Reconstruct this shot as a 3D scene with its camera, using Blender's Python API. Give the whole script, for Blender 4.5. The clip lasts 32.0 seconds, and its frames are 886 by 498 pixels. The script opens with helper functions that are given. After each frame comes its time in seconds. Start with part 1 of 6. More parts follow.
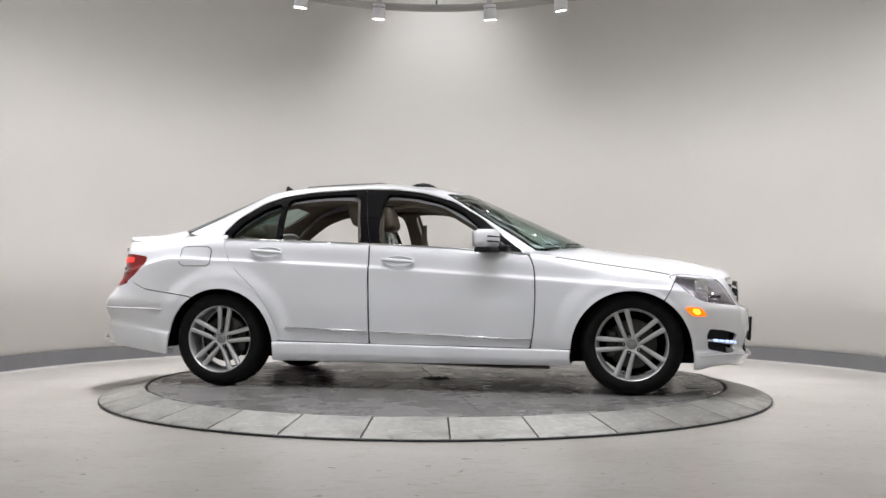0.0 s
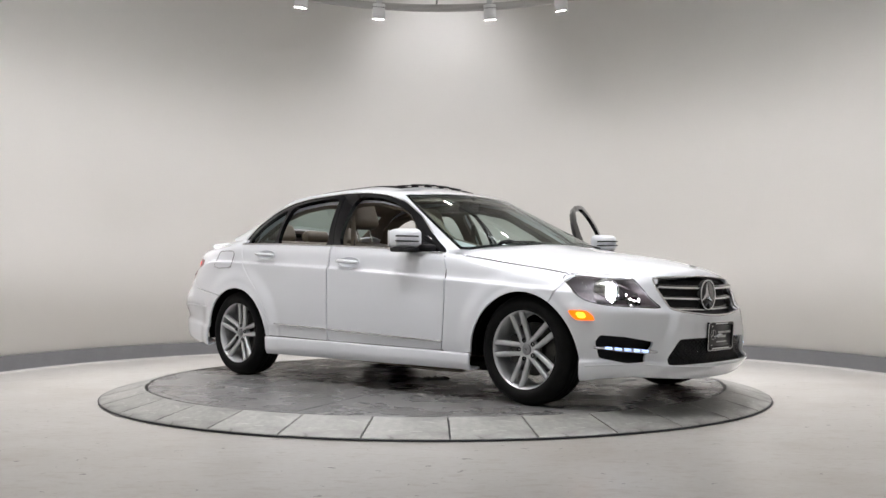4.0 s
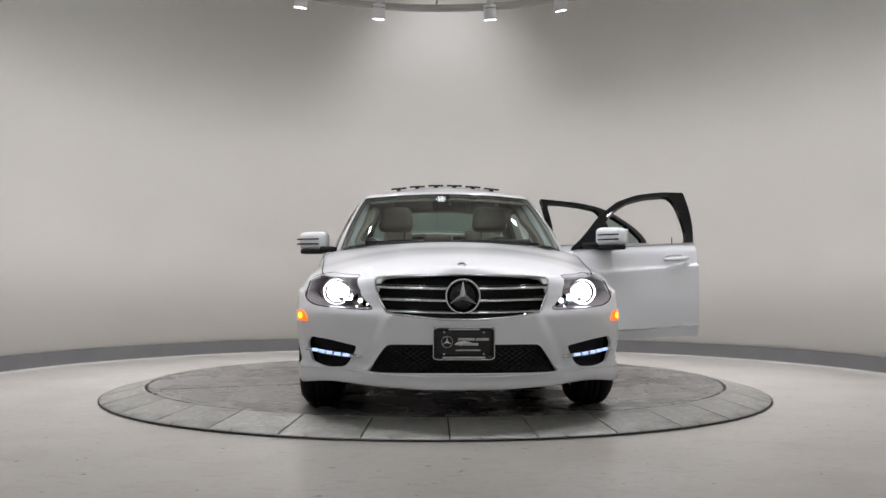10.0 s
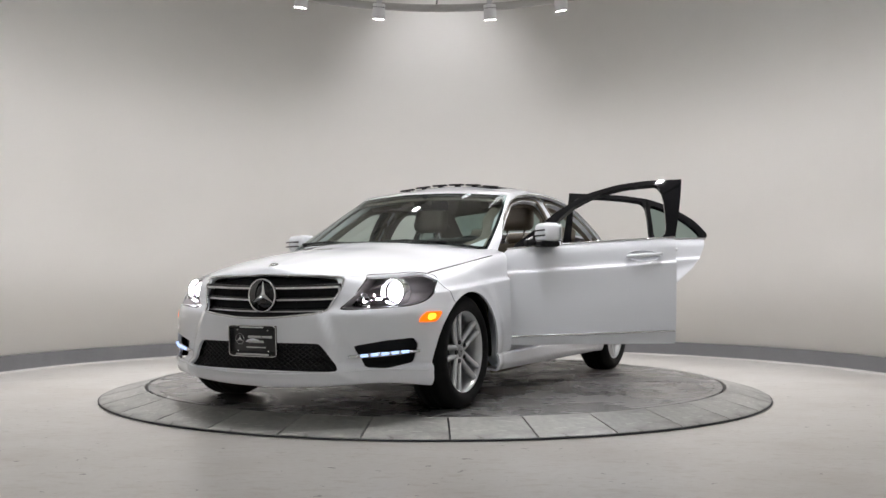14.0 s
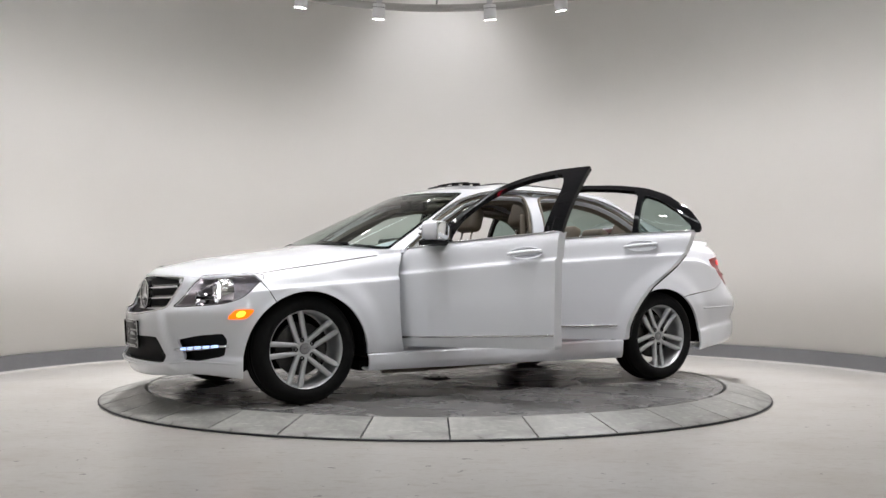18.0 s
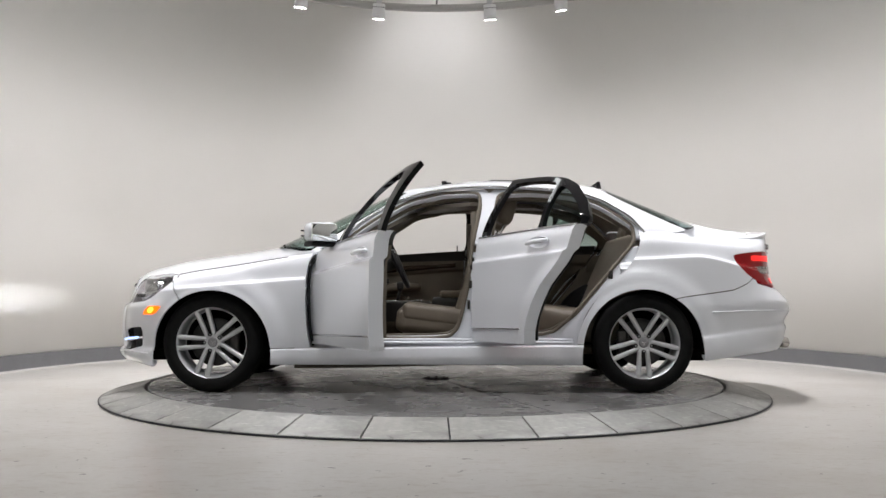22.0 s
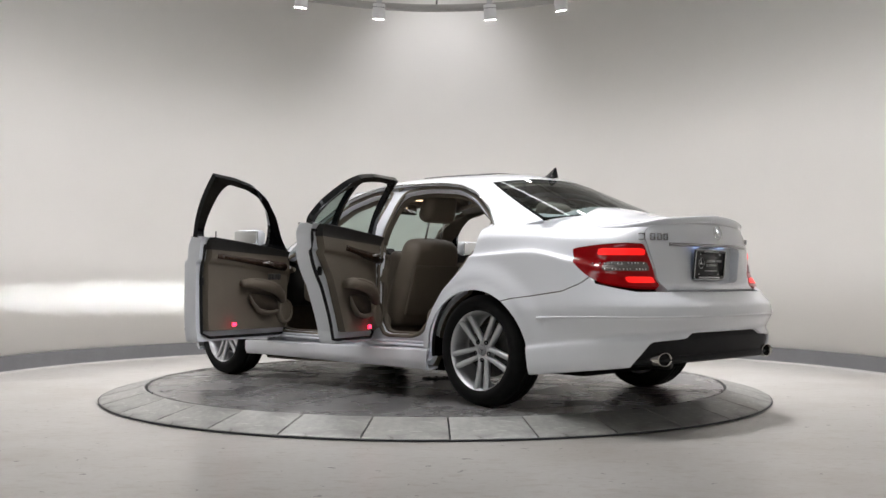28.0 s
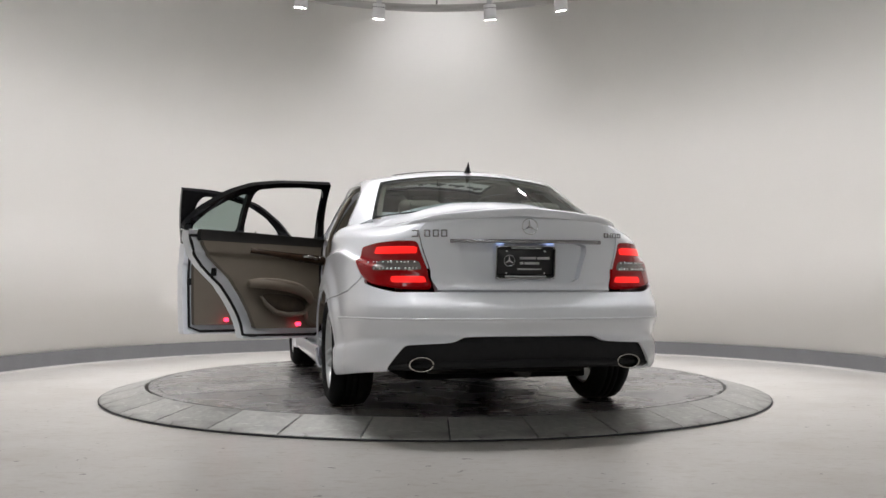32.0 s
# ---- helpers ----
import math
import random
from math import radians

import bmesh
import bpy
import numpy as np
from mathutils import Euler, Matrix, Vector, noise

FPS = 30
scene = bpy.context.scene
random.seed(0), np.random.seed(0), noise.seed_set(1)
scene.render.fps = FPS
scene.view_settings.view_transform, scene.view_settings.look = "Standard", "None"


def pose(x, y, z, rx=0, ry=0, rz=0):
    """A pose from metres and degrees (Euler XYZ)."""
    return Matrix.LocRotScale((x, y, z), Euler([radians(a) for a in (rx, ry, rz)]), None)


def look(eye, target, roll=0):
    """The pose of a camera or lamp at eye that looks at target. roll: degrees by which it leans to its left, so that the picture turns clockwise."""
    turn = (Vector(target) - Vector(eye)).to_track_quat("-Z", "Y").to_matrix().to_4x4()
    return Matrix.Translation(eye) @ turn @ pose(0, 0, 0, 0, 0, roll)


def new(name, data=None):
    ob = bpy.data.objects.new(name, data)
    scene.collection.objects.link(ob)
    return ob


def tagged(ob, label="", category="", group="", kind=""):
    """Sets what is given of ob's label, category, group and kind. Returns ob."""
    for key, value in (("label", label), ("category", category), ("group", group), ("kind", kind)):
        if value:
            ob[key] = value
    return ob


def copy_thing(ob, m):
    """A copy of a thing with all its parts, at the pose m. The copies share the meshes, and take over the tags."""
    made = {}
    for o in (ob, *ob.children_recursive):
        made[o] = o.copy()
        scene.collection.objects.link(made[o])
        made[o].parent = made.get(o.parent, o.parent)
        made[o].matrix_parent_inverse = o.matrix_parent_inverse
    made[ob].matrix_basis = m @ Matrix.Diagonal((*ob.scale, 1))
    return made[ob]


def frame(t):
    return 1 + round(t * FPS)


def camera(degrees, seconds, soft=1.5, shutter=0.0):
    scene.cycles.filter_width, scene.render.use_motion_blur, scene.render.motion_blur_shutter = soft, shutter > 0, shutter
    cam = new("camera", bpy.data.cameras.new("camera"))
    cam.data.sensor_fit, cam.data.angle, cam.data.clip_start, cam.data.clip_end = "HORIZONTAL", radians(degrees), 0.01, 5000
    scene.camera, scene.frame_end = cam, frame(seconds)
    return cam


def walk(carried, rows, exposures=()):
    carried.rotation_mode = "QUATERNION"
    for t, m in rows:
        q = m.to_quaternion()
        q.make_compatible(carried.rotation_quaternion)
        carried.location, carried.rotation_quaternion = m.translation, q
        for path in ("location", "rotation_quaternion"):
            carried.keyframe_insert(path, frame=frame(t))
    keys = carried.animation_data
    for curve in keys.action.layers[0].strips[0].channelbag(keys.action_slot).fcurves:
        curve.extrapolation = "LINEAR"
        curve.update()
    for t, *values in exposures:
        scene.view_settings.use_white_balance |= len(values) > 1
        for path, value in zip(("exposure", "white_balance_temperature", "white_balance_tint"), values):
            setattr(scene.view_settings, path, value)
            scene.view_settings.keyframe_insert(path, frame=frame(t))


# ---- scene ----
cam = camera(49.75, 32.0, soft=1.5)
EYE = (0.0, -7.036, 0.696)
walk(cam, [(0, look(EYE, (0.0490, -0.0407, 0.9492), 0.06)), (32.0, look(EYE, (0.0490, -0.0407, 0.9492), 0.06))],
     exposures=[(0, 0), (3, 0.03), (6, -0.03), (8, -0.08), (9, -0.12), (10, -0.3), (11, -0.3), (12, -0.26), (13, -0.2), (14, -0.12), (16.5, -0.03), (19, 0), (32, 0)])

# ---- world, lights ----
FLOOR_Z = -0.08          # hall floor; z = 0 is the top of the turning disc
WALL_C, WALL_R = (0.053, 0.37), 3.905
CEIL_Z = 4.6
TRACK_R, TRACK_Z = 1.89, 3.36
HEAD_ANGLES = [-39.5, -16.5, 15.2, 36.2, 57.5] + [79.0 + 22.0 * k for k in range(11)]
HEAD_TILT = 12.0         # the heads lean outwards

world = bpy.data.worlds.new("hall_air")
scene.world = world
world.use_nodes = True
world.node_tree.nodes["Background"].inputs[0].default_value = (0.9, 0.92, 1.0, 1)
world.node_tree.nodes["Background"].inputs[1].default_value = 0.01


def lamp(name, kind, m, energy, colour=(0.985, 0.965, 1.0), **more):
    data = bpy.data.lights.new(name, kind)
    data.energy, data.color = energy, colour
    if kind == "SPOT":
        data.spot_size, data.spot_blend, data.shadow_soft_size = more["size"], more["blend"], more["soft"]
    if kind == "AREA":
        data.shape, data.size, data.size_y = "RECTANGLE", more["sx"], more["sy"]
    ob = new(name, data)
    ob.matrix_world = m
    return ob


BEAM_W, SPILL_W = 238.0, 39.0
for a in HEAD_ANGLES:
    r = radians(a)
    d = Vector((math.sin(r), math.cos(r), 0))
    eye = d * (TRACK_R + 0.03) + Vector((0, 0, TRACK_Z - 0.21))
    # heads by the wall throw outwards, those on the open side straight down on the disc's edge
    k = min(1.0, max(0.0, (math.cos(r) + 0.6) / 0.6))
    tilt = 1.0 + 21.0 * k * k * (3 - 2 * k)
    lamp("spot_lamp", "SPOT", look(eye, eye + d * math.tan(radians(tilt)) - Vector((0, 0, 1))), BEAM_W * (0.14 + 0.86 * k), size=radians(64), blend=0.85, soft=0.05)
    lamp("spill_lamp", "SPOT", look(eye, eye + d * math.tan(radians(HEAD_TILT)) - Vector((0, 0, 1))), SPILL_W, size=radians(168), blend=1.0, soft=0.05)
# ceiling downlight close to the middle of the curved wall
WASH_ANGLES = (0,)
for a in WASH_ANGLES:
    r = radians(a)
    d = Vector((math.sin(r), math.cos(r), 0))
    eye = Vector((*WALL_C, CEIL_Z - 0.06)) + d * (WALL_R - 1.2)
    lamp("downlight_lamp", "SPOT", look(eye, Vector((*WALL_C, 2.9)) + d * WALL_R), 58.0, size=radians(95), blend=1.0, soft=0.08)
# long panels under the ceiling: centre x, y, length along x, length along y
PANELS = ((-1.7, 1.5, 1.7, 0.22), (1.7, 1.5, 1.7, 0.22), (-0.75, -3.0, 0.20, 1.7), (0.75, -3.0, 0.20, 1.7),
          # back pair: unseen, added as fill for the car's camera-facing side
          (-1.9, -7.9, 2.6, 0.60), (1.9, -7.9, 2.6, 0.60))


# ---- materials ----
def mat(name, colour=(0.8, 0.8, 0.8), rough=0.5, metal=0.0, **more):
    m = bpy.data.materials.new(name)
    m.use_nodes = True
    b = m.node_tree.nodes["Principled BSDF"]
    b.inputs["Base Color"].default_value = (*colour, 1)
    b.inputs["Roughness"].default_value = rough
    b.inputs["Metallic"].default_value = metal
    for key, value in more.items():
        b.inputs[key.replace("_", " ")].default_value = value
    return m


def node(m, kind, **inputs):
    n = m.node_tree.nodes.new(kind)
    for key, value in inputs.items():
        n.inputs[key.replace("_", " ")].default_value = value
    return n


def link(m, a, b):
    m.node_tree.links.new(a, b)


def grain(m, c1, c2, scale=4.0, detail=6.0, bump=0.0, fine=60.0, rough=None, rough_amp=0.0, stretch=(1, 1, 1), mix=0.35):
    """Two scales of colour variation, a fine bump and a roughness that follows the large one."""
    bsdf = m.node_tree.nodes["Principled BSDF"]
    co = node(m, "ShaderNodeTexCoord")
    mp = node(m, "ShaderNodeMapping")
    mp.inputs["Scale"].default_value = stretch
    link(m, co.outputs["Object"], mp.inputs["Vector"])
    n1 = node(m, "ShaderNodeTexNoise", Scale=scale, Detail=detail, Roughness=0.62)
    n2 = node(m, "ShaderNodeTexNoise", Scale=fine, Detail=4.0, Roughness=0.6)
    for n in (n1, n2):
        link(m, mp.outputs[0], n.inputs["Vector"])
    ramp = node(m, "ShaderNodeValToRGB")
    ramp.color_ramp.elements[0].position, ramp.color_ramp.elements[1].position = 0.28, 0.74
    ramp.color_ramp.elements[0].color, ramp.color_ramp.elements[1].color = (*c1, 1), (*c2, 1)
    link(m, n1.outputs[0], ramp.inputs[0])
    fr = node(m, "ShaderNodeValToRGB")
    fr.color_ramp.elements[0].position, fr.color_ramp.elements[1].position = 0.3, 0.7
    fr.color_ramp.elements[0].color, fr.color_ramp.elements[1].color = (*c1, 1), (*c2, 1)
    link(m, n2.outputs[0], fr.inputs[0])
    mx = node(m, "ShaderNodeMix")
    mx.data_type = "RGBA"
    mx.inputs[0].default_value = mix
    link(m, ramp.outputs[0], mx.inputs[6])
    link(m, fr.outputs[0], mx.inputs[7])
    link(m, mx.outputs[2], bsdf.inputs["Base Color"])
    if rough is not None:
        mr = node(m, "ShaderNodeMapRange")
        mr.inputs["To Min"].default_value, mr.inputs["To Max"].default_value = rough - rough_amp, rough + rough_amp
        mr.inputs["From Min"].default_value, mr.inputs["From Max"].default_value = 0.3, 0.7
        link(m, n1.outputs[0], mr.inputs["Value"])
        link(m, mr.outputs[0], bsdf.inputs["Roughness"])
    if bump:
        bp = node(m, "ShaderNodeBump", Strength=bump, Distance=0.01)
        link(m, n2.outputs[0], bp.inputs["Height"])
        link(m, bp.outputs[0], bsdf.inputs["Normal"])
    return m


def specks(m, colour, scale, level, fade=0.015, amount=0.9, stretch=(1, 1, 1), turn=0.0, detail=3.0):
    """Sparse spots, or streaks along one way, of another colour over the base colour."""
    bsdf = m.node_tree.nodes["Principled BSDF"]
    base = bsdf.inputs["Base Color"].links[0].from_socket
    co = node(m, "ShaderNodeTexCoord")
    mp = node(m, "ShaderNodeMapping")
    mp.inputs["Scale"].default_value, mp.inputs["Rotation"].default_value = stretch, (0, 0, radians(turn))
    link(m, co.outputs["Object"], mp.inputs["Vector"])
    n = node(m, "ShaderNodeTexNoise", Scale=scale, Detail=detail, Roughness=0.55)
    link(m, mp.outputs[0], n.inputs["Vector"])
    mr = node(m, "ShaderNodeMapRange")
    mr.inputs["From Min"].default_value, mr.inputs["From Max"].default_value = level, level + fade
    mr.inputs["To Max"].default_value = amount
    link(m, n.outputs[0], mr.inputs["Value"])
    mx = node(m, "ShaderNodeMix")
    mx.data_type = "RGBA"
    mx.inputs[7].default_value = (*colour, 1)
    link(m, mr.outputs[0], mx.inputs[0])
    link(m, base, mx.inputs[6])
    link(m, mx.outputs[2], bsdf.inputs["Base Color"])


def own_tint(m, amount):
    """A lightness of its own for each piece."""
    bsdf = m.node_tree.nodes["Principled BSDF"]
    base = bsdf.inputs["Base Color"].links[0].from_socket
    info = node(m, "ShaderNodeObjectInfo")
    mr = node(m, "ShaderNodeMapRange")
    mr.inputs["To Min"].default_value, mr.inputs["To Max"].default_value = 1 - amount, 1 + amount
    link(m, info.outputs["Random"], mr.inputs["Value"])
    hs = node(m, "ShaderNodeHueSaturation")
    link(m, mr.outputs[0], hs.inputs["Value"])
    link(m, base, hs.inputs["Color"])
    link(m, hs.outputs[0], bsdf.inputs["Base Color"])


def pane_mat(name, tint, gloss=1.45):
    m = bpy.data.materials.new(name)
    m.use_nodes = True
    m.node_tree.nodes.clear()
    out = node(m, "ShaderNodeOutputMaterial")
    t = node(m, "ShaderNodeBsdfTransparent", Color=(*tint, 1))
    g = node(m, "ShaderNodeBsdfGlossy", Roughness=0.01)
    lw = node(m, "ShaderNodeLayerWeight")
    pw = node(m, "ShaderNodeMath")
    pw.operation = "POWER"
    pw.inputs[1].default_value = 5.0
    link(m, lw.outputs["Facing"], pw.inputs[0])
    f = node(m, "ShaderNodeMapRange")
    f.inputs["To Min"].default_value, f.inputs["To Max"].default_value = ((gloss - 1) / (gloss + 1)) ** 2, 1.0
    link(m, pw.outputs[0], f.inputs["Value"])
    x = node(m, "ShaderNodeMixShader")
    link(m, f.outputs[0], x.inputs[0])
    link(m, t.outputs[0], x.inputs[1])
    link(m, g.outputs[0], x.inputs[2])
    link(m, x.outputs[0], out.inputs[0])
    return m


def glow(name, colour, strength):
    m = mat(name, colour, 0.4)
    b = m.node_tree.nodes["Principled BSDF"]
    b.inputs["Emission Color"].default_value = (*colour, 1)
    b.inputs["Emission Strength"].default_value = strength
    return m


WALL = grain(mat("wall_paint", rough=0.85), (0.785, 0.77, 0.74), (0.82, 0.805, 0.775), scale=0.8, bump=0.05, fine=90)
CEILING = grain(mat("ceiling_paint", rough=0.9), (0.78, 0.77, 0.75), (0.82, 0.81, 0.79), scale=1.2)
BASE = grain(mat("grey_baseboard_vinyl", rough=0.6), (0.105, 0.105, 0.108), (0.135, 0.135, 0.138), scale=3)
COVE = grain(mat("grey_sealant", rough=0.5), (0.42, 0.41, 0.39), (0.52, 0.51, 0.49), scale=9)
FLOOR = grain(mat("polished_concrete", rough=0.28), (0.38, 0.365, 0.34), (0.47, 0.46, 0.44), scale=1.3, detail=7, fine=26, mix=0.35)
specks(FLOOR, (0.27, 0.235, 0.195), 1.5, 0.48, 0.30, 0.45, (1, 1.3, 1), 35, 12.0)
specks(FLOOR, (0.26, 0.215, 0.17), 9.0, 0.55, 0.14, 0.40, (1, 2.6, 1), 52, 10.0)
specks(FLOOR, (0.26, 0.22, 0.18), 30.0, 0.56, 0.12, 0.35, (1, 3.0, 1), 40, 6.0)
specks(FLOOR, (0.19, 0.155, 0.125), 21.0, 0.66, 0.05, 0.5, (1, 1.8, 1), 70, 6.0)
specks(FLOOR, (0.05, 0.042, 0.036), 15.0, 0.700, 0.010, 0.9)
DISC = grain(mat("grey_disc_coating", rough=0.25), (0.135, 0.133, 0.130), (0.205, 0.203, 0.20), scale=2.2, detail=8, fine=22, rough=0.27, rough_amp=0.09)
specks(DISC, (0.09, 0.088, 0.085), 7.0, 0.60, 0.3, 0.25)
specks(DISC, (0.27, 0.268, 0.265), 45.0, 0.73, 0.03, 0.4)
specks(DISC, (0.30, 0.297, 0.29), 2.4, 0.50, 0.30, 0.20, (1, 2.2, 1), 30, 12.0)
specks(DISC, (0.065, 0.063, 0.061), 2.8, 0.50, 0.30, 0.18, (1, 1.8, 1), 110, 12.0)
RING = grain(mat("worn_steel_plate", rough=0.45, metal=0.15), (0.23, 0.232, 0.22), (0.40, 0.40, 0.375), scale=4, detail=12, bump=0.10, fine=30, rough=0.40, rough_amp=0.1, mix=0.5)
specks(RING, (0.10, 0.098, 0.085), 11.0, 0.66, 0.06, 0.8)
specks(RING, (0.12, 0.118, 0.11), 3.5, 0.50, 0.2, 0.55, (1, 2, 1), 20, 9.0)
specks(RING, (0.55, 0.55, 0.53), 9.0, 0.61, 0.05, 0.5, (1, 9, 1), 65, 5.0)
own_tint(RING, 0.16)
EDGE = mat("dark_steel_edge", (0.05, 0.05, 0.055), 0.5, 0.6)
GAP = mat("black_gap", (0.01, 0.01, 0.01), 0.9)
LAMP_WHITE = mat("white_lamp_enamel", (0.75, 0.75, 0.75), 0.4)
LAMP_DARK = mat("lamp_vent", (0.02, 0.02, 0.02), 0.6)
LAMP_GLOW = glow("lamp_lens_glow", (0.95, 0.98, 1.0), 6.0)
SPOT_GLOW = glow("spotlight_lens_glow", (1.0, 0.97, 0.94), 120.0)
TRACK = mat("grey_track", (0.42, 0.41, 0.39), 0.6)

PAINT = mat("white_car_paint", (0.79, 0.81, 0.85), 0.32, 0.0, Coat_Weight=1.0, Coat_Roughness=0.02)
JAMB = mat("white_jamb_paint", (0.76, 0.785, 0.83), 0.4, 0.0, Coat_Weight=0.4, Coat_Roughness=0.1)
BLACK = mat("black_gloss_trim", (0.006, 0.006, 0.007), 0.06, 0.0)
FRAME_BLACK = mat("black_frame_coating", (0.004, 0.004, 0.005), 0.05, 0.0, Specular_IOR_Level=0.35)
BLACK_MATT = grain(mat("black_plastic", rough=0.6, Specular_IOR_Level=0.25), (0.006, 0.006, 0.007), (0.014, 0.014, 0.015), scale=30, bump=0.1, fine=300)
RUBBER = grain(mat("tyre_rubber", rough=0.7, Specular_IOR_Level=0.12), (0.006, 0.006, 0.006), (0.012, 0.012, 0.012), scale=20, bump=0.1, fine=200)
LINER = mat("wheel_well_liner", (0.006, 0.006, 0.006), 0.9, 0.0, Specular_IOR_Level=0.1)
CHROME = mat("chrome", (0.72, 0.73, 0.74), 0.06, 1.0)
ALLOY = grain(mat("silver_alloy", rough=0.36, metal=0.55), (0.56, 0.57, 0.58), (0.64, 0.65, 0.66), scale=12, rough=0.36, rough_amp=0.05)
STEEL = grain(mat("brake_steel", rough=0.4, metal=0.9), (0.045, 0.045, 0.045), (0.10, 0.095, 0.09), scale=25)
# chrome for bar and badges, dark reflections put into its base colour
BADGE = mat("shaded_chrome", (0.34, 0.34, 0.35), 0.12, 1.0)
CAP_GREY = mat("grey_hub_cap", (0.30, 0.30, 0.31), 0.35, 0.5)
GLASS = pane_mat("tinted_windscreen_glass", (0.56, 0.67, 0.63))
GLASS_DARK = pane_mat("tinted_rear_glass", (0.33, 0.41, 0.385))
LENS = pane_mat("clear_lamp_lens", (0.95, 0.95, 0.95))
LEATHER = grain(mat("beige_leather", rough=0.5), (0.135, 0.112, 0.084), (0.178, 0.148, 0.112), scale=6, bump=0.15, fine=220)
TRIM = grain(mat("beige_plastic_trim", rough=0.55), (0.128, 0.108, 0.082), (0.155, 0.131, 0.10), scale=8, bump=0.1, fine=260)
HEADLINER = grain(mat("beige_headliner_cloth", rough=0.9), (0.20, 0.175, 0.145), (0.245, 0.215, 0.18), scale=20, bump=0.1, fine=400)
CARPET = grain(mat("brown_carpet", rough=0.95), (0.05, 0.037, 0.026), (0.085, 0.064, 0.046), scale=30, bump=0.4, fine=300)
DARK_TRIM = grain(mat("dark_dash_plastic", rough=0.55), (0.014, 0.013, 0.012), (0.026, 0.024, 0.022), scale=20, bump=0.1, fine=300)
WOOD = grain(mat("dark_burl_trim", rough=0.2), (0.02, 0.011, 0.007), (0.05, 0.025, 0.014), scale=18, stretch=(1, 6, 6))
RED_LENS = mat("red_lamp_lens", (0.12, 0.001, 0.002), 0.08, 0.0, Specular_IOR_Level=0.3, Emission_Color=(1.0, 0.01, 0.015, 1), Emission_Strength=0.07)
RED_GLOW = mat("red_tail_glow", (0.15, 0.001, 0.001), 0.3, 0.0, Emission_Color=(1.0, 0.012, 0.01, 1), Emission_Strength=1.1)
RED_SMALL = glow("red_courtesy_glow", (1.0, 0.02, 0.06), 6.0)
CLEAR_TAIL = mat("smoked_lamp_reflector", (0.22, 0.2, 0.19), 0.25, 0.6)
AMBER = glow("amber_marker_glow", (1.0, 0.16, 0.0), 1.3)
AMBER_HOT = glow("amber_bulb_glow", (1.0, 0.34, 0.02), 5.0)
SMOKED = mat("smoked_chrome_bowl", (0.30, 0.275, 0.285), 0.30, 0.25)
BEAM = glow("low_beam_glow", (0.95, 0.97, 1.0), 80000.0)
XENON = glow("xenon_glow", (0.95, 0.95, 1.0), 25.0)
XENON_SOFT = glow("xenon_inner_glow", (1.0, 0.90, 0.95), 8.0)
LED = glow("daylight_led_glow", (0.42, 0.57, 1.0), 1.5)
PLATE = mat("black_dealer_plate", (0.012, 0.012, 0.013), 0.3)
PLATE_INK = mat("silver_plate_print", (0.55, 0.55, 0.55), 0.5)
EXHAUST = mat("polished_exhaust", (0.6, 0.58, 0.55), 0.12, 1.0)
MIRROR = mat("mirror_silver", (0.85, 0.87, 0.88), 0.02, 1.0)
LAMP_YELLOW = mat("yellow_sticker_print", (0.7, 0.5, 0.05), 0.5)
WARM_LAMP = glow("cabin_lamp_glow", (1.0, 0.72, 0.42), 3.0)


# ---- mesh helpers ----
def obj_from(name, bm, material, parent=None, label="", smooth=True):
    me = bpy.data.meshes.new(name)
    bm.normal_update()
    bm.to_mesh(me)
    bm.free()
    for p in me.polygons:
        p.use_smooth = smooth
    for m_ in (material if isinstance(material, (list, tuple)) else [material]):
        me.materials.append(m_)
    ob = new(name, me)
    if parent is not None:
        ob.parent = parent
    if label:
        ob["label"] = label
    return ob


def part(name, bm, material, parent, label="", smooth=True):
    """One mesh object under a thing or under a part."""
    return obj_from(name, bm, material, parent, label, smooth)


def merge(*bms):
    out = bmesh.new()
    for b in bms:
        me = bpy.data.meshes.new("tmp")
        b.to_mesh(me)
        b.free()
        out.from_mesh(me)
        bpy.data.meshes.remove(me)
    return out


def box(cx, cy, cz, sx, sy, sz, bevel=0.0, seg=2, m=None):
    bm = bmesh.new()
    bmesh.ops.create_cube(bm, size=1.0, matrix=Matrix.Translation((cx, cy, cz)) @ Matrix.Diagonal((sx, sy, sz, 1)))
    if bevel:
        bmesh.ops.bevel(bm, geom=bm.edges[:], offset=bevel, segments=seg, profile=0.6, affect="EDGES")
    if m is not None:
        bm.transform(m)
    return bm


def lathe(profile, n=48, axis="z", arc=2 * math.pi, m=None):
    """Turns (radius, height) pairs about an axis."""
    bm = bmesh.new()
    full = abs(arc - 2 * math.pi) < 1e-6
    cols = n if full else n + 1
    rings = []
    for i in range(cols):
        a = arc * i / n
        c, s = math.cos(a), math.sin(a)
        rings.append([bm.verts.new((r * c, r * s, h)) for r, h in profile])
    for i in range(n):
        a, b = rings[i], rings[(i + 1) % cols]
        for j in range(len(profile) - 1):
            try:
                bm.faces.new((a[j], b[j], b[j + 1], a[j + 1]))
            except ValueError:
                pass
    bmesh.ops.remove_doubles(bm, verts=bm.verts[:], dist=1e-6)
    if axis == "y":
        bm.transform(Matrix.Rotation(-math.pi / 2, 4, "X"))
    if axis == "x":
        bm.transform(Matrix.Rotation(math.pi / 2, 4, "Y"))
    if m is not None:
        bm.transform(m)
    return bm


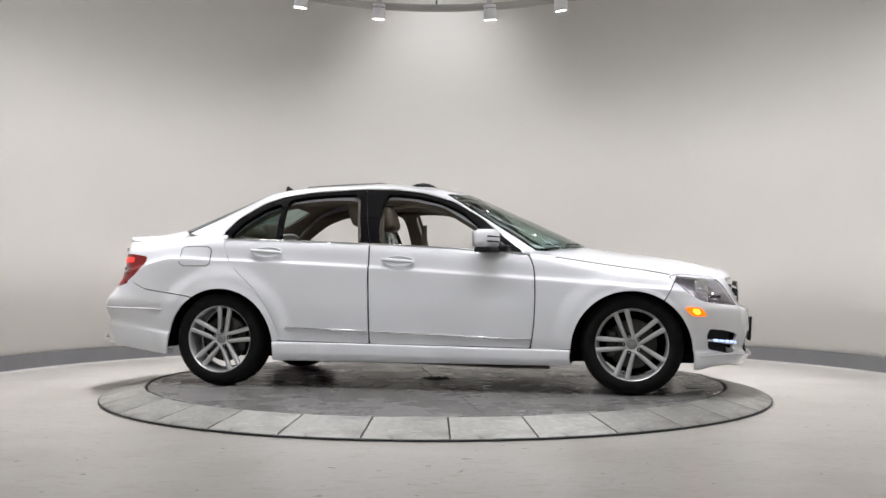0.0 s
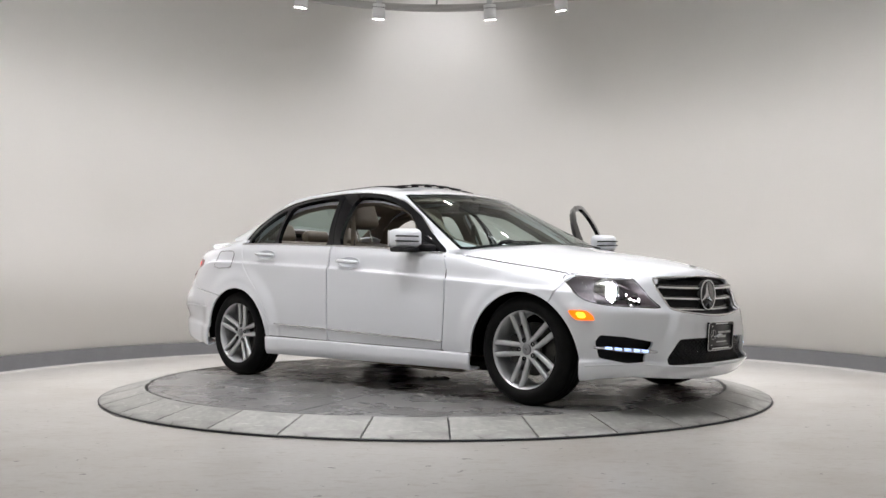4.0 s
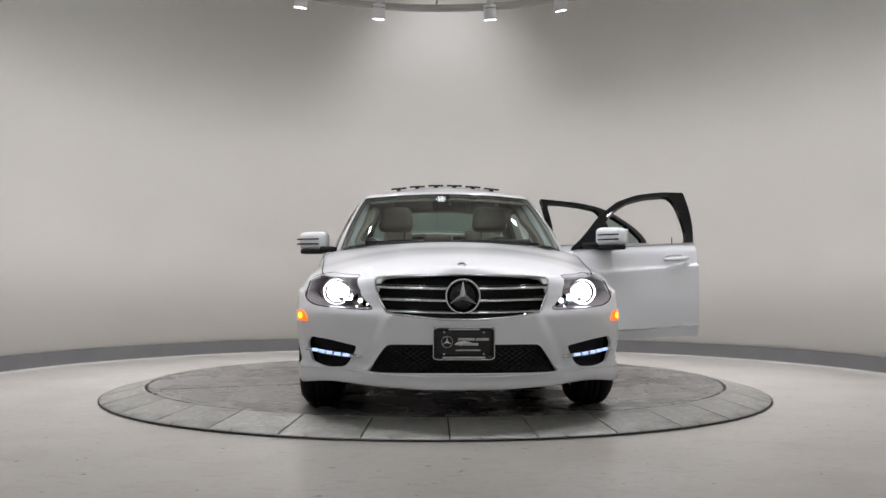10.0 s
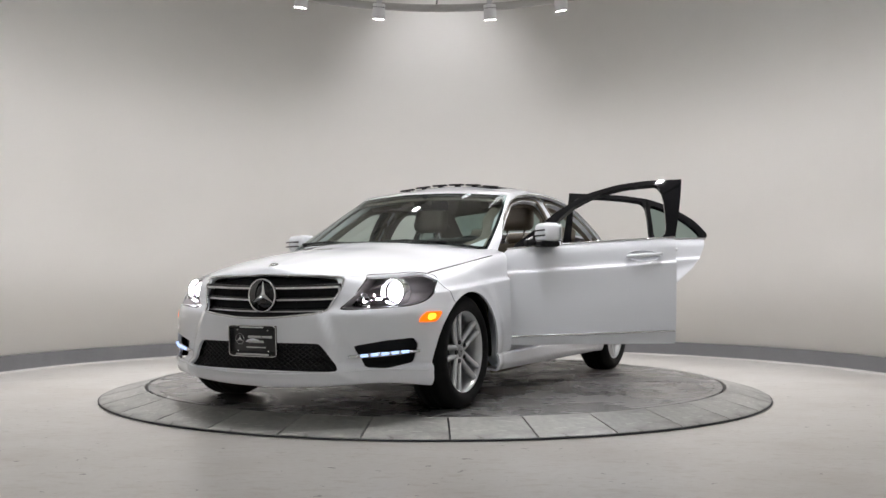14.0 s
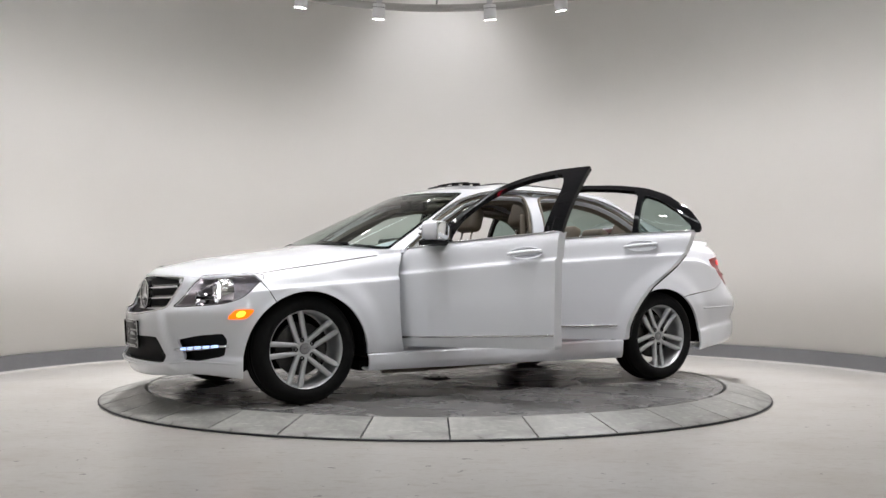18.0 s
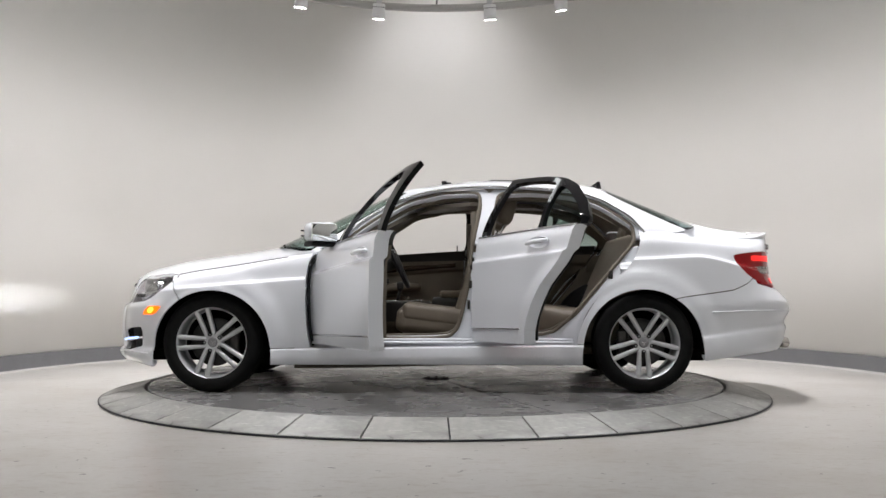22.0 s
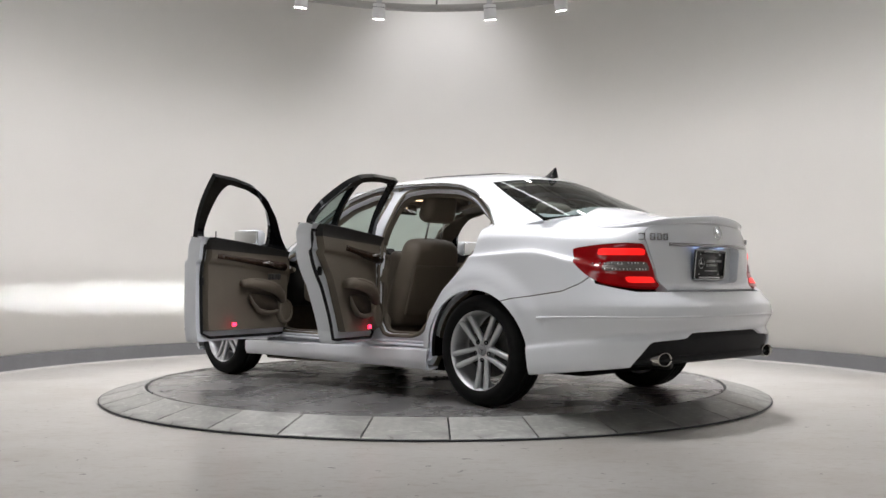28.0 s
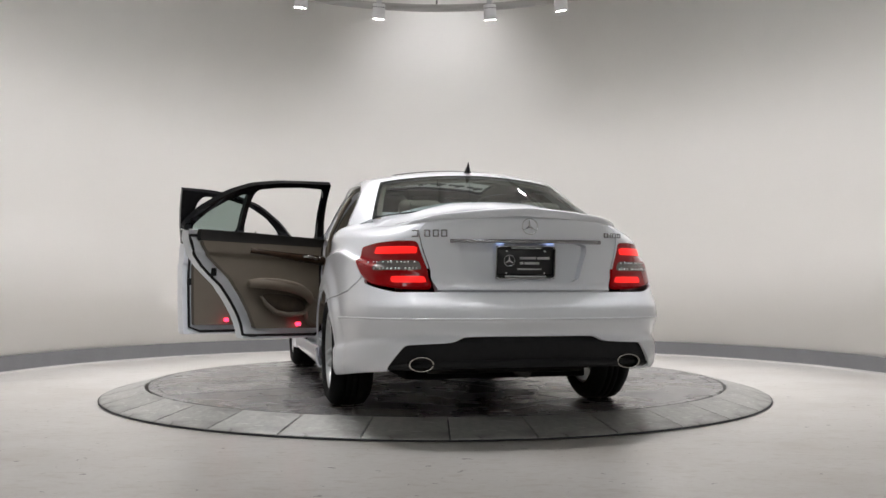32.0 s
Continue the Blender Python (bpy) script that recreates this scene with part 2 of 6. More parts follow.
def tube(points, r, n=8, closed=False, flat=1.0):
    """A round bar along points; flat squashes it across its own second axis."""
    pts = [Vector(p) for p in points]
    bm = bmesh.new()
    rings = []
    k = len(pts)
    up = None
    for i in range(k):
        a = pts[i - 1] if (i or closed) else pts[i]
        b = pts[(i + 1) % k] if (i < k - 1 or closed) else pts[i]
        d = (b - a).normalized()
        if up is None:
            up = Vector((0, 0, 1)) if abs(d.z) < 0.9 else Vector((1, 0, 0))
        side = d.cross(up).normalized()
        up = side.cross(d).normalized()
        rr = float(r[i] if isinstance(r, (list, tuple)) else r)
        rings.append([bm.verts.new(pts[i] + rr * (math.cos(t) * side + flat * math.sin(t) * up)) for t in [2 * math.pi * j / n for j in range(n)]])
    for i in range(k if closed else k - 1):
        a, b = rings[i], rings[(i + 1) % k]
        for j in range(n):
            bm.faces.new((a[j], a[(j + 1) % n], b[(j + 1) % n], b[j]))
    if not closed:
        bm.faces.new(rings[0][::-1])
        bm.faces.new(rings[-1])
    bmesh.ops.recalc_face_normals(bm, faces=bm.faces[:])
    return bm


def prism(poly, depth, m=None, bevel=0.0):
    """A plate: polygon in x, y given a depth along z."""
    bm = bmesh.new()
    f = bm.faces.new([bm.verts.new((x, y, 0)) for x, y in poly])
    e = bmesh.ops.extrude_face_region(bm, geom=[f])
    bmesh.ops.translate(bm, verts=[v for v in e["geom"] if isinstance(v, bmesh.types.BMVert)], vec=(0, 0, depth))
    bmesh.ops.recalc_face_normals(bm, faces=bm.faces[:])
    if bevel:
        bmesh.ops.bevel(bm, geom=bm.edges[:], offset=bevel, segments=2, affect="EDGES")
    if m is not None:
        bm.transform(m)
    return bm


# ---- the hall ----
def room():
    # horseshoe wall: a half circle that runs on in two straight walls behind the camera
    cx, cy = WALL_C
    plan = [(cx - WALL_R, -9.6)] + [(cx - WALL_R, y) for y in np.linspace(-9, cy - 0.3, 12)]
    plan += [(cx + WALL_R * math.cos(a), cy + WALL_R * math.sin(a)) for a in np.linspace(math.pi, 0, 97)]
    plan += [(cx + WALL_R, y) for y in np.linspace(cy - 0.3, -9, 12)] + [(cx + WALL_R, -9.6)]

    def band(offset0, offset1, z0, z1):
        """A strip with thickness that follows the wall's plan, offsets measured into the hall."""
        bm = bmesh.new()
        rows = []
        for i, (x, y) in enumerate(plan):
            a, b = plan[max(i - 1, 0)], plan[min(i + 1, len(plan) - 1)]
            t = Vector((b[0] - a[0], b[1] - a[1])).normalized()
            nx, ny = t.y, -t.x
            rows.append([bm.verts.new((x + nx * o, y + ny * o, z)) for o, z in ((offset0, z0), (offset1, z0), (offset1, z1), (offset0, z1))])
        for a, b in zip(rows, rows[1:]):
            for j in range(4):
                bm.faces.new((a[j], b[j], b[(j + 1) % 4], a[(j + 1) % 4]))
        bm.faces.new(rows[0])
        bm.faces.new(rows[-1][::-1])
        bmesh.ops.recalc_face_normals(bm, faces=bm.faces[:])
        return bm
    tagged(obj_from("wall_curved", band(-0.15, 0.0, FLOOR_Z, CEIL_Z), WALL), "smooth off-white curved plaster wall", kind="structure")
    tagged(obj_from("baseboard", band(0.001, 0.012, FLOOR_Z + 0.012, FLOOR_Z + 0.145), BASE, smooth=False), "flat grey vinyl baseboard along the curved wall", kind="structure")
    tagged(obj_from("trim", band(0.001, 0.03, FLOOR_Z, FLOOR_Z + 0.012), COVE, smooth=False), "pale sealant strip under the baseboard", kind="structure")
    tagged(obj_from("wall_back", box(cx, -9.7, (CEIL_Z + FLOOR_Z) / 2, 2 * WALL_R + 0.3, 0.15, CEIL_Z - FLOOR_Z), WALL, smooth=False), "plain off-white plaster wall", kind="structure")
    tagged(obj_from("ceiling", box(cx, -2.6, CEIL_Z + 0.05, 2 * WALL_R + 0.4, 14.5, 0.1), CEILING, smooth=False), "plain white painted ceiling", kind="structure")
    # floor with a round hole for the turntable
    bm = bmesh.new()
    n = 128
    inner = [bm.verts.new((2.25 * math.cos(2 * math.pi * i / n), 2.25 * math.sin(2 * math.pi * i / n), FLOOR_Z)) for i in range(n)]
    outer = []
    for i in range(n):
        c, s = math.cos(2 * math.pi * i / n), math.sin(2 * math.pi * i / n)
        k = 5.0 / max(abs(c), abs(s))
        outer.append(bm.verts.new((c * k, s * k, FLOOR_Z)))
    for i in range(n):
        bm.faces.new((inner[i], outer[i], outer[(i + 1) % n], inner[(i + 1) % n]))
    far = [bm.verts.new(v) for v in ((-5, -10, FLOOR_Z), (5, -10, FLOOR_Z))]
    low = [v for v in outer if abs(v.co.y + 5) < 1e-4]
    low.sort(key=lambda v: v.co.x)
    bm.faces.new([far[0], far[1]] + low[::-1])
    bmesh.ops.recalc_face_normals(bm, faces=bm.faces[:])
    tagged(obj_from("floor", bm, FLOOR, smooth=False), "polished pale concrete floor with brownish stains", kind="structure")


def turntable():
    # the still ring of sloping plates
    ring = new("turntable_ring")
    tagged(ring, "ring of sloping grey steel ramp plates on the floor", "turntable ring")
    count = 33
    r0, r1 = 2.04, 2.325
    step = 360.0 / count
    bm = bmesh.new()
    seg = 8
    w = radians(step) / 2 - 0.0022
    top = []
    for i in range(seg + 1):
        a = -w + 2 * w * i / seg
        sn, cs = math.sin(a), math.cos(a)
        top.append([bm.verts.new(v) for v in ((r0 * sn, r0 * cs, -0.06), (r0 * sn, r0 * cs, 0.000), ((r0 + 0.012) * sn, (r0 + 0.012) * cs, 0.003), ((r1 - 0.012) * sn, (r1 - 0.012) * cs, -0.060), (r1 * sn, r1 * cs, -0.066), (r1 * sn, r1 * cs, -0.074))])
    for a, b in zip(top, top[1:]):
        for j in range(5):
            bm.faces.new((a[j], a[j + 1], b[j + 1], b[j]))
    bm.faces.new(top[0])
    bm.faces.new(top[-1][::-1])
    bmesh.ops.recalc_face_normals(bm, faces=bm.faces[:])
    first = part("plate", bm, RING, ring)
    for p in first.data.polygons:
        p.use_smooth = False
    first.rotation_euler = (0, 0, 0)
    obs = [first]
    for k in range(1, count):
        ob = new("plate", first.data)
        ob.parent = ring
        obs.append(ob)
    for k, ob in enumerate(obs):
        ob.rotation_euler = (0, 0, radians(180 + 1.7 + step * (k + 0.5)))
    part("rim", lathe([(2.05, FLOOR_Z + 0.002), (2.328, FLOOR_Z + 0.002), (2.334, FLOOR_Z + 0.006), (2.334, -0.07), (2.31, -0.07), (2.045, -0.012), (2.045, -0.06)], 160), EDGE, ring, "dark steel edge")
    part("pit", lathe([(2.05, -0.03), (2.05, -0.3), (0.0, -0.3)], 96), GAP, ring)
    # the turning disc
    disc = tagged(obj_from("turntable_disc", lathe([(0.0, -0.05), (2.012, -0.05), (2.02, -0.045), (2.02, -0.004), (2.016, 0.0), (1.962, 0.0), (1.9605, -0.003), (1.958, -0.003), (1.9565, 0.0), (0.0, 0.0)], 160), DISC, smooth=False), "scuffed grey coated turning disc under the car", "turntable")
    part("hub", lathe([(0.0, 0.004), (0.10, 0.004), (0.105, 0.0), (0.105, -0.01)], 40), EDGE, disc, "dark round steel hub plate")
    for k in range(8):
        a = 2 * math.pi * k / 8
        part("bolt", lathe([(0.0, 0.011), (0.009, 0.011), (0.012, 0.004)], 6, m=Matrix.Translation((0.08 * math.cos(a), 0.08 * math.sin(a), 0))), STEEL, disc)
    for k in range(4):
        a = radians(20 + 90 * k)
        part("seam", box(0, 0, 0, 1.84, 0.003, 0.002, 0.0, 1, m=Matrix.Rotation(a, 4, "Z") @ Matrix.Translation((1.03, 0, 0.0006))), EDGE, disc, "thin dark joint")
    return disc


def light_track():
    tr = new("light_track")
    tr.location = (0, 0, TRACK_Z)
    tagged(tr, "round grey ring hung under the ceiling", "ceiling ring")
    part("ring", lathe([(2.285, 0.02), (2.325, 0.02), (2.33, 0.025), (2.33, 0.08), (2.285, 0.085), (2.285, 0.02)], 128), TRACK, tr, "grey ring")
    for k in range(6):
        a = 2 * math.pi * (k + 0.5) / 6
        part("hanger", tube([(2.305 * math.cos(a), 2.305 * math.sin(a), 0.08), (2.305 * math.cos(a), 2.305 * math.sin(a), CEIL_Z - TRACK_Z)], 0.01), TRACK, tr)
    first = None
    lean = Matrix.Translation((0, 0, 0.15)) @ Matrix.Rotation(radians(HEAD_TILT), 4, "X") @ Matrix.Translation((0, 0, -0.15))
    for a in HEAD_ANGLES:
        r = radians(a)
        m = pose(TRACK_R * math.sin(r), TRACK_R * math.cos(r), TRACK_Z - 0.19, 0, 0, -a)
        if first is None:
            first = obj_from("spotlight", lathe([(0.055, 0.0), (0.0585, 0.0), (0.0585, 0.10), (0.0575, 0.102), (0.0575, 0.112), (0.0585, 0.114), (0.0585, 0.135), (0.05, 0.14), (0.0, 0.14)], 32, m=lean), LAMP_WHITE)
            tagged(first, "white cylindrical hanging spotlight, switched on", "spotlight", "spotlights hung in a circle")
            part("lens", lathe([(0.0, 0.008), (0.055, 0.008)], 32, m=lean), SPOT_GLOW, first, "glowing lens")
            for k in range(14):
                part("vent", box(0.0582, 0, 0.107, 0.003, 0.016, 0.006, m=lean @ Matrix.Rotation(2 * math.pi * k / 14, 4, "Z")), LAMP_DARK, first, "dark vent slot" if k == 0 else "")
            part("stem", tube([(0.0, 0, 0.165), (0.0, 0, CEIL_Z - TRACK_Z + 0.19)], 0.012), ALLOY, first, "grey stem")
            part("swivel", box(0, 0, 0.17, 0.05, 0.03, 0.07, 0.006), ALLOY, first, "grey swivel block")
            first.matrix_basis = m
        else:
            copy_thing(first, m)


def downlights():
    for a in WASH_ANGLES:
        r = radians(a)
        d = Vector((math.sin(r), math.cos(r), 0))
        t = obj_from("ceiling_downlight", lathe([(0.085, -0.02), (0.10, -0.02), (0.105, -0.01), (0.105, 0.0)], 32), LAMP_WHITE)
        t.location = Vector((*WALL_C, CEIL_Z)) + d * (WALL_R - 1.2)
        tagged(t, "small round white ceiling downlight, switched on", "downlight", "downlights along the curved wall")
        part("lens", lathe([(0.0, -0.012), (0.088, -0.012)], 24), LAMP_GLOW, t, "glowing lens")


def panel_lights():
    for x, y, lx, ly in PANELS:
        t = obj_from("ceiling_light", box(0, 0, 0.05, lx + 0.06, ly + 0.06, 0.09, 0.01), LAMP_WHITE)
        t.location = (x, y, 4.21)
        tagged(t, "long white linear light under the ceiling, back pair added as fill, switched on", "ceiling light", "long lights under the ceiling")
        part("diffuser", box(0, 0, 0.0, lx, ly, 0.006), LAMP_GLOW, t, "glowing diffuser")
        for k in (-0.4, 0.4):
            part("hanger", tube([(k * lx, k * ly, 0.09), (k * lx, k * ly, CEIL_Z - 4.21)], 0.006), TRACK, t)


room()
disc = turntable()
light_track()
panel_lights()
downlights()
import collections



# ---- the car: surfaces ----
OFF = Vector((0.041, 0.067, 0.0))      # from the car's own middle to the turning axis


def spline(xs, ys):
    """A natural cubic spline through short lists, as a function of arrays."""
    xs, ys = np.asarray(xs, float), np.asarray(ys, float)
    n = len(xs)
    h = np.diff(xs)
    a = np.zeros((n, n))
    b = np.zeros(n)
    a[0, 0] = a[-1, -1] = 1
    for i in range(1, n - 1):
        a[i, i - 1], a[i, i], a[i, i + 1] = h[i - 1], 2 * (h[i - 1] + h[i]), h[i]
        b[i] = 6 * ((ys[i + 1] - ys[i]) / h[i] - (ys[i] - ys[i - 1]) / h[i - 1])
    k = np.linalg.solve(a, b)

    def f(x):
        x = np.clip(np.asarray(x, float), xs[0], xs[-1])
        i = np.clip(np.searchsorted(xs, x) - 1, 0, n - 2)
        t0, t1, hi = xs[i + 1] - x, x - xs[i], h[i]
        return k[i] * t0 ** 3 / (6 * hi) + k[i + 1] * t1 ** 3 / (6 * hi) + (ys[i] / hi - k[i] * hi / 6) * t0 + (ys[i + 1] / hi - k[i + 1] * hi / 6) * t1
    return f


def soft(xs, ys):
    """A monotone cubic through short lists: no overshoot."""
    xs, ys = np.asarray(xs, float), np.asarray(ys, float)
    h, d = np.diff(xs), np.diff(ys) / np.diff(xs)
    m = np.zeros(len(xs))
    m[0], m[-1] = d[0], d[-1]
    for i in range(1, len(xs) - 1):
        if d[i - 1] * d[i] > 0:
            w1, w2 = 2 * h[i] + h[i - 1], h[i] + 2 * h[i - 1]
            m[i] = (w1 + w2) / (w1 / d[i - 1] + w2 / d[i])

    def f(x):
        x = np.clip(np.asarray(x, float), xs[0], xs[-1])
        i = np.clip(np.searchsorted(xs, x) - 1, 0, len(xs) - 2)
        t = (x - xs[i]) / h[i]
        return ys[i] * (1 + 2 * t) * (1 - t) ** 2 + m[i] * h[i] * t * (1 - t) ** 2 + ys[i + 1] * t * t * (3 - 2 * t) + m[i + 1] * h[i] * t * t * (t - 1)
    return f


def step(t):
    t = np.clip(t, 0, 1)
    return t * t * (3 - 2 * t)


def plan_curve(px_, py_, n, ease=0.0):
    """Points of a smooth plan line, evenly spaced, with the length run along it."""
    px_, py_ = np.array(px_), np.array(py_)
    u = np.r_[0, np.cumsum(np.hypot(np.diff(px_), np.diff(py_)))]
    fx, fy = spline(u, px_), spline(u, py_)
    d = np.linspace(0, u[-1], 2000)
    x, y = fx(d), fy(d)
    L = np.r_[0, np.cumsum(np.hypot(np.diff(x), np.diff(y)))]
    s = np.linspace(0, L[-1], n)
    return np.interp(s, L, x), np.maximum(np.interp(s, L, y), 0), s


# base plan of the body, nose to tail (half)
BX, BY, BA = plan_curve([2.165, 2.16, 2.13, 2.085, 2.015, 1.93, 1.84, 1.70, 1.40, 0.9, 0.2, -0.6, -1.35, -1.75, -2.04, -2.22, -2.33, -2.42, -2.475, -2.49],
                        [0.0, 0.14, 0.34, 0.51, 0.655, 0.760, 0.826, 0.870, 0.886, 0.884, 0.885, 0.885, 0.882, 0.870, 0.832, 0.776, 0.700, 0.535, 0.26, 0.0], 330)
FRONT_W = step((BX - 1.45) / 0.55)
BACK_W = step((-1.55 - BX) / 0.65)
STN = [-2.49, -2.24, -1.75, -1.36, -0.35, 0.7, 1.35, 1.75, 2.0, 2.165]
# rows from the sill up: z along the car, inset of the side, of the nose, of the tail
ROWS = [
    (soft(STN, [0.30, 0.27, 0.22, 0.19, 0.19, 0.185, 0.185, 0.175, 0.195, 0.165]), 0.10, 0.10, 0.12),
    (soft(STN, [0.285, 0.255, 0.205, 0.18, 0.18, 0.178, 0.178, 0.163, 0.185, 0.152]), 0.022, 0.055, 0.055),
    (soft(STN, [0.34, 0.31, 0.26, 0.235, 0.235, 0.225, 0.225, 0.205, 0.225, 0.195]), 0.0, 0.028, 0.032),
    (soft(STN, [0.41, 0.39, 0.34, 0.300, 0.290, 0.272, 0.268, 0.26, 0.27, 0.235]), 0.003, 0.026, 0.024),
    (soft(STN, [0.45, 0.43, 0.37, 0.315, 0.305, 0.285, 0.282, 0.29, 0.30, 0.27]), 0.014, 0.046, 0.036),
    (soft(STN, [0.525, 0.525, 0.512, 0.43, 0.39, 0.36, 0.36, 0.39, 0.41, 0.40]), 0.004, 0.030, 0.0),
    (soft(STN, [0.575, 0.575, 0.57, 0.55, 0.54, 0.52, 0.52, 0.53, 0.53, 0.515]), 0.0, 0.038, 0.008),
    (soft(STN, [0.635, 0.66, 0.70, 0.70, 0.67, 0.63, 0.61, 0.60, 0.59, 0.575]), 0.003, 0.070, 0.065),
    (soft(STN, [0.69, 0.78, 0.862, 0.846, 0.795, 0.722, 0.675, 0.645, 0.63, 0.635]), 0.004, 0.088, 0.128),
    (soft(STN, [0.75, 0.81, 0.885, 0.870, 0.822, 0.750, 0.70, 0.67, 0.655, 0.67]), 0.024, 0.096, 0.132),
    (soft(STN, [0.90, 0.93, 0.965, 0.952, 0.908, 0.838, 0.756, 0.708, 0.69, 0.715]), 0.034, 0.108, 0.132),
    (soft(STN, [1.02, 0.995, 1.005, 1.000, 0.962, 0.890, 0.797, 0.744, 0.728, 0.748]), 0.062, 0.122, 0.118),
]
BELT_ROW = len(ROWS) - 1
DECK_EDGE = soft([-2.49, -1.9, -1.4, 0.7, 1.2, 1.7, 2.165], [0.17, 0.14, 0.0, 0.0, 0.035, 0.06, 0.06])   # the lids' edges lie further in
ZC = soft([-2.49, -2.37, -2.20, -2.02, -1.81, -1.4, 0.5, 0.92, 1.08, 1.30, 1.50, 1.70, 1.94, 2.03, 2.075, 2.165], [1.035, 1.043, 1.071, 1.095, 1.14, 1.20, 1.02, 0.972, 0.952, 0.916, 0.890, 0.860, 0.806, 0.782, 0.764, 0.756])


def body_grid(sub=7):
    """x, y, z, row parameter and length along the plan of the half body."""
    ctrl = []
    for f, dy, fx, rx in ROWS:
        extra = DECK_EDGE(BX) * max(0.0, (dy - 0.02) / 0.042) if dy > 0.02 and f is not ROWS[0][0] and f is not ROWS[1][0] else 0
        q = 1 - (dy + extra) / 0.885
        ctrl.append(np.stack([BX - fx * FRONT_W + rx * BACK_W, BY * q, f(BX)], 1))
    edge = ctrl[-1]
    for q in (0.93, 0.80, 0.55, 0.28, 0.0):
        x = edge[:, 0] - 0.03 * (1 - q) * FRONT_W * 1.0 + 0.02 * (1 - q) * BACK_W
        y = edge[:, 1] * q
        zc = ZC(x)
        z = edge[:, 2] + (np.maximum(zc, edge[:, 2]) - edge[:, 2]) * (1 - q ** 2.3)
        ctrl.append(np.stack([x, y, z], 1))
    ctrl = np.array(ctrl)
    k = len(ctrl)
    v = np.linspace(0, k - 1, (k - 1) * sub + 1)
    out = np.stack([np.stack([soft(np.arange(k), ctrl[:, j, c])(v) for j in range(ctrl.shape[1])], 1) for c in range(3)], 2)
    # the middle of the front bumper stands proud of its cheeks, with a fold between
    z = out[:, :, 2]
    fold = 0.555 - 0.45 * (z - 0.235)
    mid = step((fold - out[:, :, 1]) / 0.045) * step((0.585 - z) / 0.05) * step((z - 0.19) / 0.05)
    out[:, :, 0] += np.where(out[:, :, 0] > 1.6, 0.024 * mid, 0)
    # flared wheel arches
    for cx, r0 in ((1.378, 0.353), (-1.368, 0.367)):
        r = np.hypot(out[:, :, 0] - cx, (out[:, :, 2] - 0.305) * 1.0)
        side = (out[:, :, 1] > 0.5) & (v[:, None] < BELT_ROW)
        out[:, :, 1] += np.where(side, 0.020 * (1 - step((r - r0 - 0.05) / 0.12)) + 0.006 * (1 - step((r - r0) / 0.03)), 0)
    return out, v


def tri_grid(P, v, a):
    """Points, attributes (row, length) and triangles of a grid of points."""
    m, n = P.shape[:2]
    V = np.concatenate([P.reshape(-1, 3), np.repeat(v, n)[:, None], np.tile(a, m)[:, None]], 1)
    i = np.arange((m - 1) * n).reshape(m - 1, n)[:, :-1].ravel()
    q = np.stack([i, i + 1, i + n + 1, i + n], 1)
    T = np.concatenate([q[:, [0, 1, 2]], q[:, [0, 2, 3]]])
    return V, T


def clip(VT, g):
    """Keeps the part of a triangle soup where g(V) <= 0, cut along g = 0."""
    V, T = VT
    if len(T) == 0:
        return VT
    d = g(V)
    s = d[T] <= 0
    c = s.sum(1)
    keep = [T[c == 3]]
    mixed = T[(c == 1) | (c == 2)]
    new_pts, cache, tris = [], {}, []

    def cut(i, j):
        key = (i, j) if i < j else (j, i)
        if key not in cache:
            t = d[i] / (d[i] - d[j])
            cache[key] = len(V) + len(new_pts)
            new_pts.append(V[i] + t * (V[j] - V[i]))
        return cache[key]
    for tri in mixed:
        poly = []
        for k in range(3):
            i, j = int(tri[k]), int(tri[(k + 1) % 3])
            if d[i] <= 0:
                poly.append(i)
            if (d[i] <= 0) != (d[j] <= 0):
                poly.append(cut(i, j))
        for k in range(1, len(poly) - 1):
            tris.append((poly[0], poly[k], poly[k + 1]))
    if tris:
        keep.append(np.array(tris))
    V2 = np.concatenate([V, np.array(new_pts)]) if new_pts else V
    T2 = np.concatenate(keep)
    used, inv = np.unique(T2, return_inverse=True)
    return V2[used], inv.reshape(-1, 3)


def inside(poly, ax=(0, 2), grow=0.0):
    """Signed distance to a polygon in two of the vertex columns, less grow: negative within."""
    P = np.asarray(poly, float)
    Q = np.roll(P, -1, 0)

    def g(V):
        X = V[:, list(ax)]
        best = np.full(len(X), 1e9)
        odd = np.zeros(len(X), bool)
        for (x0, y0), (x1, y1) in zip(P, Q):
            dx, dy = x1 - x0, y1 - y0
            t = np.clip(((X[:, 0] - x0) * dx + (X[:, 1] - y0) * dy) / (dx * dx + dy * dy + 1e-12), 0, 1)
            best = np.minimum(best, np.hypot(X[:, 0] - x0 - t * dx, X[:, 1] - y0 - t * dy))
            if abs(dy) > 1e-12:
                odd ^= ((y0 > X[:, 1]) != (y1 > X[:, 1])) & (X[:, 0] < dx * (X[:, 1] - y0) / dy + x0)
        return np.where(odd, -best, best) - grow
    return g


def outside(g0):
    return lambda V: -g0(V)


def rounded(poly, times=2, keep=0.22):
    """Corner cutting."""
    P = [np.array(p, float) for p in poly]
    for _ in range(times):
        out = []
        for i in range(len(P)):
            a, b = P[i], P[(i + 1) % len(P)]
            out += [a + (b - a) * keep, b - (b - a) * keep]
        P = out
    return P


def circle(cx, cz, r, n=40):
    return [(cx + r * math.cos(2 * math.pi * i / n), cz + r * math.sin(2 * math.pi * i / n)) for i in range(n)]


